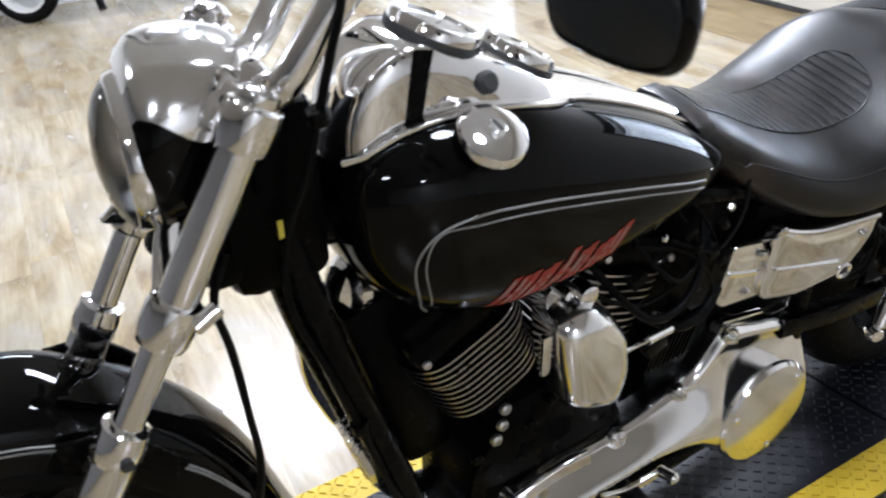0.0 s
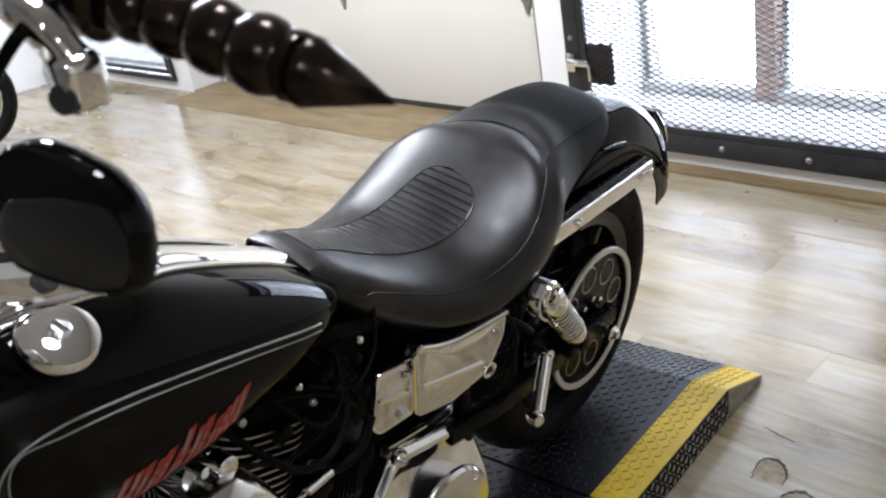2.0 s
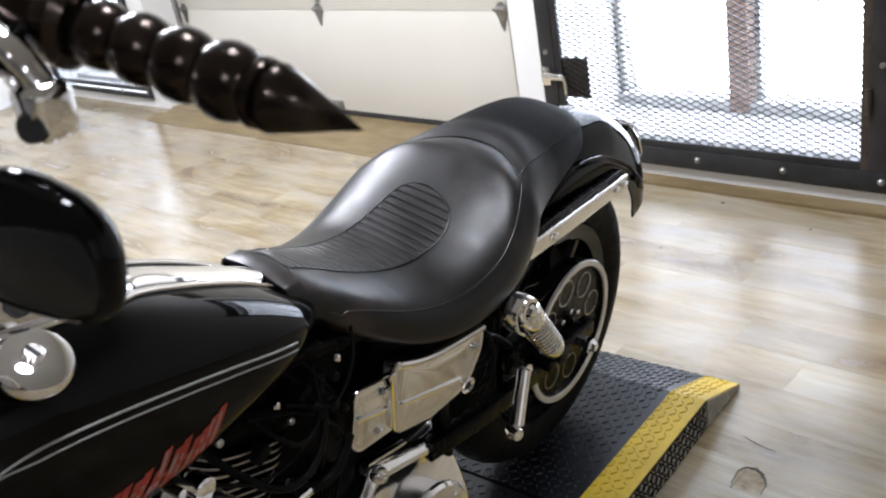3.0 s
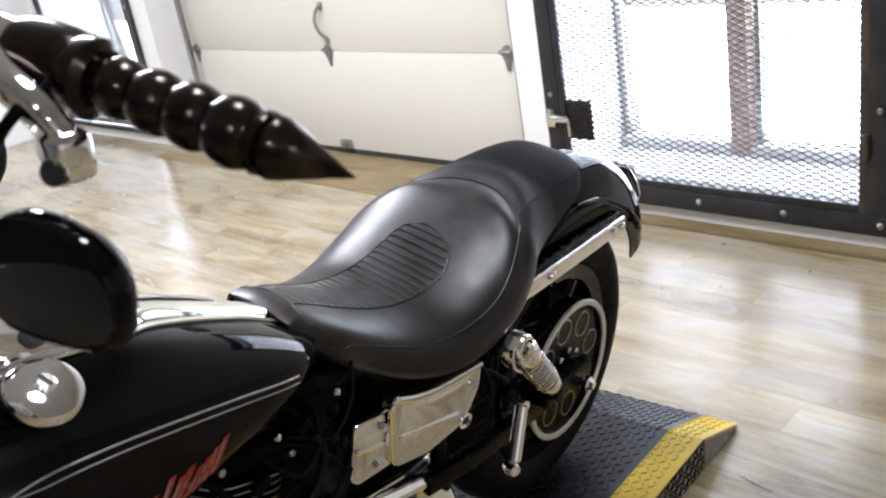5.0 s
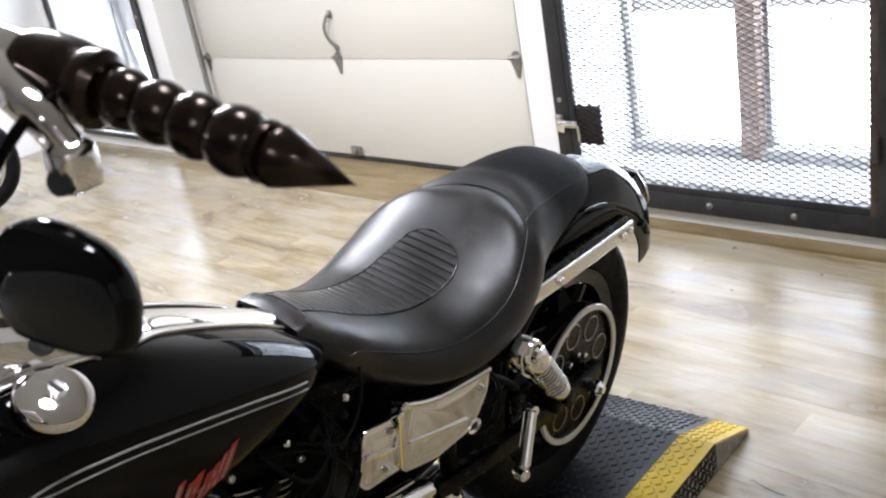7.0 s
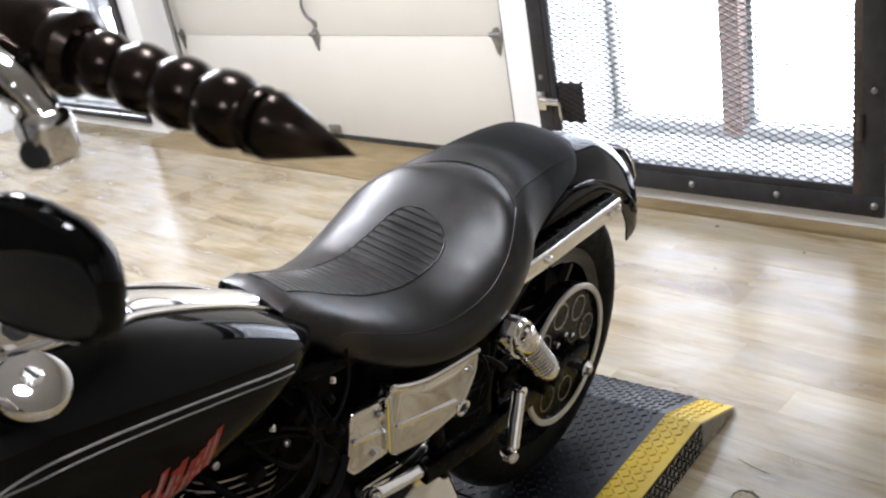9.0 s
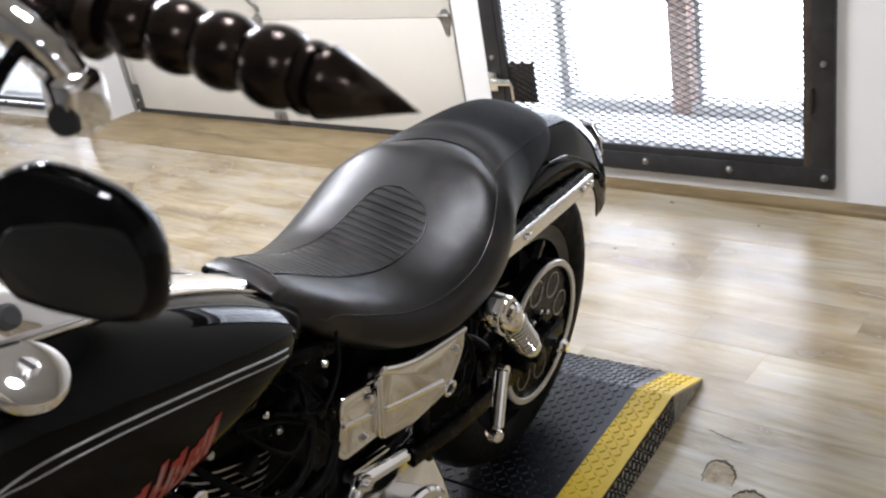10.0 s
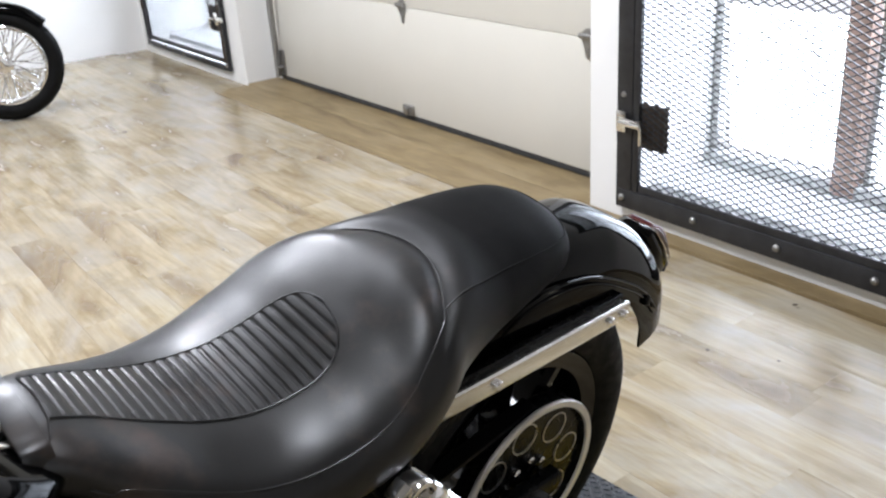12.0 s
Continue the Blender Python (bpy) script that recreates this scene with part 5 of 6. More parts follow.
for k in range(6):
    part("fin", box((0.004, 0.020, 0.085), (-0.012 + 0.0125 * k, -1.260, 0.473), 0.001, Matrix.Rotation(radians(14), 4, "X")), CHROME, reg)
part("front_mount", box((0.10, 0.10, 0.34), (-0.01, -1.19, 0.575), 0.03, Matrix.Rotation(radians(14), 4, "X")), ENGINE, BIKE)
part("front_rocker_cover", lathe([(0.03, 0), (0.04, 0.006), (0.04, 0.02), (0.03, 0.03), (0, 0.034)], (-0.01, -1.225, 0.735), (0.1, -1, 0.2), 26), CHROME, BIKE)
part("oil_filter", lathe([(0.02, 0), (0.032, 0.004), (0.032, 0.05), (0.02, 0.054)], (-0.03, -1.19, 0.42), (0.3, -0.6, 0.5), 24), CHROME, BIKE)
part("case_front", box((0.07, 0.03, 0.06), (-0.01, -1.205, 0.60), 0.008), CHROME, BIKE)

# ---- wiring and cables
CABLES = [
    ([(0.10, -1.25, 1.30), (0.10, -1.264, 1.16), (0.098, -1.280, 1.10), (0.094, -1.297, 1.04), (0.088, -1.312, 0.98), (0.07, -1.335, 0.90), (0.062, -1.34, 0.80), (0.075, -1.312, 0.70), (0.085, -1.285, 0.60), (0.095, -1.25, 0.46), (0.09, -1.2, 0.33)], 0.0046),
    ([(0.06, -1.40, 0.90), (0.075, -1.424, 0.86), (0.08, -1.418, 0.79), (0.08, -1.414, 0.69), (0.075, -1.412, 0.60), (0.06, -1.43, 0.48)], 0.0048),
    ([(0.085, -0.99, 0.70), (0.11, -0.93, 0.655), (0.112, -0.86, 0.61), (0.10, -0.78, 0.60), (0.09, -0.70, 0.63)], 0.0035),
    ([(0.10, -0.80, 0.69), (0.12, -0.73, 0.655), (0.115, -0.68, 0.69), (0.10, -0.66, 0.74)], 0.003),
    ([(0.09, -0.86, 0.70), (0.105, -0.78, 0.665), (0.11, -0.72, 0.60), (0.10, -0.69, 0.53)], 0.003),
    ([(0.12, -0.42, 0.52), (0.13, -0.36, 0.50), (0.12, -0.31, 0.53), (0.10, -0.28, 0.58)], 0.006),
    ([(0.105, -0.40, 0.58), (0.14, -0.35, 0.55), (0.14, -0.30, 0.50), (0.11, -0.26, 0.46)], 0.005),
    ([(-0.12, -1.42, 1.10), (-0.2, -1.42, 1.2), (-0.26, -1.36, 1.33), (-0.3, -1.28, 1.4)], 0.004),
    ([(0.060, -0.93, 0.700), (0.105, -0.895, 0.640), (0.122, -0.845, 0.585), (0.124, -0.790, 0.578), (0.112, -0.745, 0.615), (0.085, -0.715, 0.680)], 0.0062),
    ([(0.070, -0.860, 0.715), (0.112, -0.830, 0.660), (0.120, -0.790, 0.628), (0.108, -0.745, 0.650), (0.080, -0.725, 0.700)], 0.0040),
    ([(0.090, -0.830, 0.560), (0.118, -0.780, 0.535), (0.120, -0.730, 0.540), (0.105, -0.690, 0.560)], 0.0085),
    ([(0.060, -0.780, 0.730), (0.098, -0.760, 0.690), (0.104, -0.742, 0.640), (0.098, -0.735, 0.580), (0.085, -0.735, 0.510)], 0.0030),
    ([(0.060, -0.755, 0.735), (0.095, -0.735, 0.700), (0.110, -0.715, 0.650), (0.105, -0.712, 0.600)], 0.0026),
    ([(0.130, -0.400, 0.610), (0.150, -0.375, 0.560), (0.150, -0.370, 0.500), (0.135, -0.385, 0.440)], 0.0042),
    ([(0.100, -0.470, 0.500), (0.135, -0.430, 0.480), (0.140, -0.380, 0.470), (0.120, -0.330, 0.480)], 0.0055),
]
for pts, r in CABLES:
    part("cable", tube(pts, r, seg=10, up=(0.3, 1, 0.1)), CABLE, BIKE)
for c in ((0.085, -1.285, 0.60), (0.094, -1.297, 1.04)):
    part("cable_clip", lathe([(0.011, -0.008), (0.012, -0.006), (0.012, 0.006), (0.011, 0.008)], c, (0.1, 0.2, -1), 14), SATIN_BLACK, BIKE)
for c in ((0.10, -0.815, 0.70), (0.118, -0.712, 0.722)):
    part("fitting", lathe([(0.0, -0.006), (0.005, -0.004), (0.0065, 0.0), (0.005, 0.004), (0.0, 0.006)], c, (1, 0.3, 0.2), 12), CHROME, BIKE)

for c, w, h in (((0.098, -0.768, 0.690), 0.026, 0.018), ((0.104, -0.722, 0.645), 0.020, 0.026), ((0.092, -0.850, 0.640), 0.030, 0.022), ((0.100, -0.805, 0.500), 0.040, 0.030)):
    part("wire_connector", box((0.022, w, h), c, 0.004, Matrix.Rotation(radians(25), 4, "X")), CABLE, BIKE)
for k in range(9):
    part("oil_cooler_fin", box((0.060, 0.004, 0.070), (0.070, -0.800 + 0.010 * k, 0.470), 0.001, Matrix.Rotation(radians(-20), 4, "X")), ENGINE, BIKE)
for c in ((0.112, -0.760, 0.668), (0.120, -0.724, 0.700), (0.108, -0.700, 0.620), (0.128, -0.405, 0.585)):
    part("hose_clip", lathe([(0.0075, -0.006), (0.0085, -0.004), (0.0085, 0.004), (0.0075, 0.006)], c, (0.2, 0.5, -1), 14), SATIN_BLACK, BIKE)

# ---- fork
FA, FB = Vector((0.0, -1.365, 1.060)), Vector((0.0, -1.556, 0.748))
fdir = (FB - FA).normalized()


def along(d, s=0.0):
    # the steering is turned a little, so that the far leg stands further back
    return FA + fdir * d + Vector((s, 0.035 if s < 0 else 0.0, 0))


for s in (-1, 1):
    x = s * 0.1
    leg = part("fork_tube", rod(along(0.0, x), along(0.42, x), 0.0165, seg=28), CHROME, BIKE, "chrome fork tube")
    part("fork_cover", lathe([(0.0174, 0), (0.0204, 0.004), (0.0208, 0.05), (0.0200, 0.15), (0.0191, 0.19)], along(0.025, x), fdir, 32), COVER, leg, "chrome fork sleeve")
    part("upper_clamp", lathe([(0.0221, -0.022), (0.0263, -0.020), (0.0281, -0.012), (0.0281, 0.012), (0.0263, 0.02), (0.0221, 0.022)], along(0.005, x), fdir, 32), CHROME, leg)
    part("fork_cap", lathe([(0.0187, 0), (0.0204, 0.004), (0.0187, 0.012), (0.0102, 0.016), (0.0000, 0.016)], along(-0.016, x), -fdir, 24), CHROME, leg)
    part("lower_clamp", lathe([(0.0204, -0.026), (0.0255, -0.024), (0.0281, -0.014), (0.0281, 0.014), (0.0255, 0.022), (0.0204, 0.024)], along(0.213, x), fdir, 32), CHROME, leg)
    part("clamp_bolt", rod(along(0.213, x) + Vector((s * 0.023, 0.017, 0.0)), along(0.213, x) + Vector((s * 0.020, 0.045, 0.012)), 0.009, seg=14, round_end=0.002), CHROME, leg)
    part("dust_boot", lathe([(0.0179, -0.02), (0.0247, -0.016), (0.0272, 0.0), (0.0272, 0.016), (0.0242, 0.024)], along(0.352, x), fdir, 32), CHROME, leg)
    part("fork_slider", lathe([(0.0234, 0.0), (0.0247, 0.01), (0.0247, 0.05), (0.0229, 0.07), (0.0229, 0.33), (0.0255, 0.345), (0.0255, 0.385), (0.0170, 0.39)], along(0.37, x), fdir, 32), COVER, leg, "polished fork slider")
    part("slider_screw", lathe([(0.007, 0), (0.007, 0.004), (0, 0.005)], along(0.362, x) + Vector((s * 0.027, 0, 0)), (s, 0, 0), 10), SEAL, leg)
TREE_TURN = Matrix((Vector((1, 0, 0)), (-fdir).cross(Vector((1, 0, 0))), -fdir)).transposed().to_4x4()
part("upper_tree", slab(rounded([(-0.10, 0.022), (-0.10, -0.012), (0.10, -0.012), (0.10, 0.022), (0.05, 0.040), (-0.05, 0.040)], 0.010, 4), 0.014, Matrix.Translation(along(-0.005)) @ TREE_TURN, 0.005), CHROME, BIKE)
part("lower_tree", slab(rounded([(-0.10, 0.022), (-0.10, -0.010), (0.10, -0.010), (0.10, 0.022), (0.05, 0.040), (-0.05, 0.040)], 0.008, 4), 0.016, Matrix.Translation(along(0.105)) @ TREE_TURN, 0.006), SATIN_BLACK, BIKE)
part("headlamp_bracket", merge(sweep([(0.03, -1.430, 0.960), (0.055, -1.452, 0.925), (0.085, -1.472, 0.885)], rounded([(-0.014, -0.004), (0.014, -0.004), (0.014, 0.004), (-0.014, 0.004)], 0.003, 2)), sweep([(-0.02, -1.430, 0.960), (-0.05, -1.452, 0.925), (-0.085, -1.472, 0.885)], rounded([(-0.014, -0.004), (0.014, -0.004), (0.014, 0.004), (-0.014, 0.004)], 0.003, 2))), CHROME, BIKE, "chrome headlamp bracket")
part("wire_loom", tube([(0.02, -1.40, 0.99), (0.035, -1.41, 0.955), (0.06, -1.415, 0.93), (0.05, -1.40, 0.90)], 0.007, seg=10), CABLE, BIKE)
# front axle
part("front_axle", rod(FRONT + Vector((-0.14, 0, 0)), FRONT + Vector((0.14, 0, 0)), 0.012), CHROME, BIKE).matrix_local = STEER
for s in (-1, 1):
    part("fender_stay", sweep([(s * 0.078, -1.60, 0.715), (s * 0.08, -1.545, 0.705), (s * 0.08, -1.49, 0.64)], rounded([(-0.02, -0.003), (0.02, -0.003), (0.02, 0.003), (-0.02, 0.003)], 0.002, 2)), SATIN_BLACK, BIKE).matrix_local = STEER
    for dz in (0.0, -0.007):
        stripe = [(s * 0.0735, y, z - 0.030 + dz) for y, z in ((-1.90, 0.742), (-1.78, 0.780), (-1.635, 0.771), (-1.555, 0.734), (-1.47, 0.661), (-1.42, 0.585))]
        part("fender_stripe", tube(stripe, 0.0014, seg=6), SILVER, BIKE, "silver fender pinstripe").matrix_local = STEER

# ---- headlamp: a black bowl under a creased chrome visor, turned with the fork
LAMP_TURN = Matrix.Translation((0, -1.33, 0)) @ Matrix.Rotation(radians(-8.5), 4, "Z") @ Matrix.Translation((0, 1.33, 0))
BOWL = [  # y, half width, top, widest height, bottom, visor's lower edge, crease (degrees)
    (-1.446, 0.0785, 1.075, 0.998, 0.922, 44, 66), (-1.440, 0.0812, 1.086, 0.999, 0.921, 42, 66), (-1.430, 0.0830, 1.096, 1.002, 0.921, 35, 66),
    (-1.420, 0.0832, 1.101, 1.005, 0.922, 28, 65), (-1.410, 0.0828, 1.104, 1.0075, 0.924, 21, 63), (-1.400, 0.0816, 1.1055, 1.010, 0.927, 15, 61),
    (-1.390, 0.0800, 1.106, 1.014, 0.930, 10, 59), (-1.380, 0.0775, 1.1055, 1.018, 0.935, 7, 57), (-1.3675, 0.0735, 1.104, 1.0215, 0.943, 9, 53),
    (-1.355, 0.0680, 1.101, 1.025, 0.952, 14, 49), (-1.345, 0.0620, 1.097, 1.030, 0.963, 18, 45), (-1.335, 0.0545, 1.091, 1.035, 0.977, 21, 41),
    (-1.327, 0.0460, 1.084, 1.040, 0.992, 24, 38), (-1.322, 0.0370, 1.077, 1.045, 1.008, 28, 36), (-1.320, 0.0200, 1.064, 1.046, 1.028, 30, 36)]


def bowl_point(row, deg, out=0.0, crease=False):
    y, w, top, mid, low = row[:5]
    a = radians(deg)
    c, s = math.cos(a), math.sin(a)
    e = 0.84 if s >= 0 else 0.95
    x, z = (w + out) * math.copysign(abs(c) ** e, c), ((top - mid if s >= 0 else mid - low) + out) * math.copysign(abs(s) ** e, s)
    if crease:
        near = min(abs(deg - row[6]), abs(180 - deg - row[6]))
        k = 1.0 + 0.038 * math.exp(-near / 9.0)
        x, z = x * k, z * k
    return (x, y, mid + z)


head = part("headlamp", loft([[bowl_point(row, 7.5 * j) for j in range(48)] for row in BOWL]), PAINT, BIKE, "black bowl headlamp under a chrome visor")
head.matrix_local = LAMP_TURN
rings = []
for row in BOWL:
    arc = [row[5] + (180 - 2 * row[5]) * j / 60 for j in range(61)]
    rings.append([bowl_point(row, a, 0.0032, True) for a in arc] + [bowl_point(row, a, 0.0008, True) for a in reversed(arc)])
part("visor", loft(rings), COVER, head, "creased chrome visor", angle=28)
HB, HN = Vector((0.0, -1.458, 0.9965)), Vector((0.0, -1.0, 0.018)).normalized()
part("headlamp_rim", lathe([(0.0775, -0.020), (0.0800, -0.018), (0.0806, -0.010), (0.0790, -0.003), (0.0765, 0.001), (0.0738, 0.002), (0.0725, -0.002)], HB, HN, 64, cap=False), CHROME, head)
part("headlamp_lens", lathe([(0.0735, 0.000), (0.0690, 0.007), (0.0580, 0.015), (0.0405, 0.022), (0.0180, 0.026), (0.0, 0.027)], HB, HN, 56, cap=False), GLASS, head, "clear headlamp lens")
part("reflector", lathe([(0.0725, -0.001), (0.0655, -0.018), (0.0405, -0.045), (0.0, -0.055)], HB, HN, 40, cap=False), CHROME, head)
part("vent_slot", slab(rounded([(-0.015, -0.008), (0.015, -0.010), (0.015, 0.010), (-0.015, 0.008)], 0.006, 4), 0.003, Matrix.Translation((-0.004, -1.397, 1.1065)) @ Matrix.Rotation(radians(90), 4, "Z"), 0.001), ALLOY, head, "dull grey inset plate")

# ---- handlebar
for s in (-1, 1):
    part("riser", rod((s * 0.045, -1.352, 1.050), (s * 0.048, -1.322, 1.075), 0.022, seg=22, round_end=0.005), CHROME, BIKE)
part("handlebar", tube([(-0.345, -1.134, 1.338), (-0.285, -1.140, 1.352), (-0.20, -1.140, 1.345), (-0.13, -1.125, 1.29), (-0.086, -1.162, 1.20), (-0.075, -1.220, 1.13), (-0.064, -1.280, 1.062), (-0.03, -1.318, 1.046), (0.03, -1.335, 1.048),
                        (0.064, -1.318, 1.062), (0.075, -1.263, 1.13), (0.086, -1.205, 1.20), (0.13, -1.16, 1.29), (0.20, -1.140, 1.345), (0.285, -1.140, 1.352), (0.345, -1.134, 1.338)], 0.0170, seg=20, up=(0.01, 1, 0.02)), COVER, BIKE, "chrome mini-ape handlebar")
GT = Vector((0.549, -1.095, 1.299))
GI = Vector((0.345, -1.134, 1.338))
gd = (GT - GI).normalized()


def grip(mirror):
    m = Matrix.Diagonal((mirror, 1, 1, 1))
    prof = [(0.014, 0.0), (0.0165, 0.004)]
    for c, h, big in ((0.028, 0.0140, 0.0212), (0.057, 0.0145, 0.0218), (0.087, 0.0148, 0.0224), (0.1185, 0.0160, 0.0236)):
        for k in range(-6, 7):
            x = h * k / 6
            prof.append((math.sqrt(big * big - (x * 0.96) ** 2), c + x))
    prof += [(0.0170, 0.1352), (0.0205, 0.1370), (0.0212, 0.1400), (0.0205, 0.1430), (0.0172, 0.1445), (0.0176, 0.1470), (0.0206, 0.1485), (0.0208, 0.1510), (0.0196, 0.1540), (0.0, 0.2060)]
    bm = lathe(prof, GI, gd, 36)
    bmesh.ops.transform(bm, matrix=m, verts=bm.verts)
    if mirror < 0:
        bmesh.ops.reverse_faces(bm, faces=bm.faces)
    return part("grip", bm, GRIP, BIKE, "dark beaded metal grip with a spiked end", angle=28)


grip(1)
grip(-1)
for s in (-1, 1):
    sx = lambda v: (s * v[0], v[1], v[2])
    a, b = GI - gd * 0.055, GI + gd * 0.004
    hs = part("switch_housing", merge(lathe([(0.016, -0.004), (0.026, 0.0), (0.0285, 0.010), (0.0285, 0.040), (0.026, 0.048), (0.028, 0.052), (0.028, 0.062), (0.022, 0.068)], sx(a), Vector(sx(gd)), 30)), GRIP, BIKE, "dark metal switch housing")
    part("switch_button", box((0.016, 0.012, 0.010), sx(a + gd * 0.03 + Vector((0, 0.022, 0.012))), 0.003), SEAL, hs)
    pc = a - gd * 0.018
    perch = part("lever_perch", merge(rod(sx(pc - gd * 0.014), sx(pc + gd * 0.014), 0.021, seg=24, round_end=0.004), box((0.030, 0.034, 0.022), sx(pc + Vector((0.004, -0.026, 0.000))), 0.006)), CHROME, BIKE, "chrome lever perch")
    arm = part("lever", sweep([sx((0.285, -1.165, 1.352)), sx((0.318, -1.178, 1.345)), sx((0.345, -1.176, 1.330)), sx((0.358, -1.170, 1.310))], rounded([(-0.013, -0.009), (0.013, -0.009), (0.013, 0.009), (-0.013, 0.009)], 0.006, 3), up=(0, 1, 0)), CHROME, perch, "short chrome lever arm")
    part("lever_end", box((0.028, 0.030, 0.036), sx((0.360, -1.170, 1.298)), 0.008, None, 3), CHROME, arm)
    part("lever_socket", lathe([(0.009, 0), (0.009, 0.003), (0.0, 0.002)], sx((0.366, -1.184, 1.292)), Vector(sx((0.4, -0.85, 0.2))), 16), SEAL, arm)
    part("perch_bolt", rod(sx(pc + Vector((0.004, -0.034, -0.016))), sx(pc + Vector((0.004, -0.034, 0.016))), 0.008, seg=14), CHROME, perch)
    # mirror hung below the bar on a bent stem
    mc, mu, mv = Vector((0.400, -1.200, 1.235)), Vector((0.966, 0.259, 0)), Vector((-0.0449, 0.1677, 0.9848))
    mn = mu.cross(mv)
    out = rounded([(-0.054, 0.036), (-0.034, 0.042), (-0.012, 0.039), (0.015, 0.031), (0.034, 0.017), (0.040, 0.000), (0.041, -0.020), (0.038, -0.036), (0.028, -0.044), (0.004, -0.047), (-0.025, -0.046), (-0.054, -0.042), (-0.066, -0.027), (-0.072, -0.003), (-0.067, 0.023)], 0.007, 3)
    rr = []
    for dep, sc in ((-0.009, 0.84), (-0.006, 0.93), (0.0, 0.985), (0.006, 1.0), (0.013, 0.97), (0.0175, 0.91)):
        rr.append([sx(mc + mu * (-0.014 + (u + 0.014) * sc) + mv * v * sc + mn * dep) for u, v in out])
    mir = part("mirror", loft(rr), PAINT, BIKE, "black teardrop mirror hung below the bar", angle=50)
    face = rounded([(-0.062, -0.012), (-0.050, 0.006), (-0.010, 0.014), (0.026, 0.014), (0.036, 0.000), (0.037, -0.021), (0.033, -0.034), (0.010, -0.041), (-0.025, -0.039), (-0.056, -0.034)], 0.006, 3)
    part("mirror_panel", loft([[sx(mc + mu * (-0.010 + (u + 0.010) * sc) + mv * (-0.014 + (v + 0.014) * sc) + mn * dep) for u, v in face] for dep, sc in ((0.008, 0.98), (0.0185, 0.97), (0.0195, 0.93))]), GLASS_DARK, mir)
    part("mirror_stem", tube([sx(v) for v in ((0.350, -1.165, 1.345), (0.340, -1.190, 1.325), (0.326, -1.212, 1.293), (0.316, -1.221, 1.272), (0.311, -1.225, 1.250), (0.313, -1.227, 1.237), (0.324, -1.226, 1.230), (0.345, -1.218, 1.231))], 0.0042, seg=12, up=(0.3, 1, 0.2)), SATIN_BLACK, mir, "bent black mirror stem")
    part("mirror_joint", lathe([(0.0, -0.010), (0.009, -0.008), (0.011, 0.0), (0.009, 0.008), (0.0, 0.010)], sx((0.343, -1.222, 1.231)), (1, 0, 0), 16), SATIN_BLACK, mir)

# ---------------------------------------------------------------- machines parked behind


def wire_wheel(parent, c, r, width, rim_r):
    w = part("wheel", lathe([(rim_r + 0.012, -width * 0.36), (rim_r, -width * 0.38), (rim_r - 0.012, -width * 0.25), (rim_r - 0.018, 0), (rim_r - 0.012, width * 0.25), (rim_r, width * 0.38), (rim_r + 0.012, width * 0.36)], c, (1, 0, 0), 48, cap=False), CHROME, parent, "chrome wire-spoke wheel")
    part("tyre", tyre(c, r, width, r - rim_r - 0.002), RUBBER, w)
    part("hub", lathe([(0.02, -0.06), (0.042, -0.055), (0.045, -0.03), (0.03, -0.02), (0.03, 0.02), (0.045, 0.03), (0.042, 0.055), (0.02, 0.06)], c, (1, 0, 0), 24), CHROME, w)
    for k in range(56):
        a = 2 * math.pi * k / 56
        s = 1 if k % 2 else -1
        b = a + (0.55 if (k // 2) % 2 else -0.55)
        p0 = c + Vector((s * 0.045, 0.04 * math.cos(b), 0.04 * math.sin(b)))
        p1 = c + Vector((0, (rim_r - 0.014) * math.cos(a), (rim_r - 0.014) * math.sin(a)))
        part("spoke", rod(p0, p1, 0.0042, seg=5), CHROME, w)
    for k in range(44):
        a = 2 * math.pi * k / 44
        s = 1 if k % 2 else -1
        d, t = Vector((0, math.cos(a), math.sin(a))), Vector((0, -math.sin(a), math.cos(a)))
        q = c + d * (r - 0.0115) + Vector((s * width * 0.2, 0, 0))
        part("tread_block", box((width * 0.22, 0.030, 0.012), (0, 0, 0), 0.003, None, 1), RUBBER, w).matrix_local = Matrix.Translation(q) @ Matrix((Vector((1, 0, 0)), t, d)).transposed().to_4x4() @ Matrix.Rotation(0.5 * s, 4, "Z")
    return w


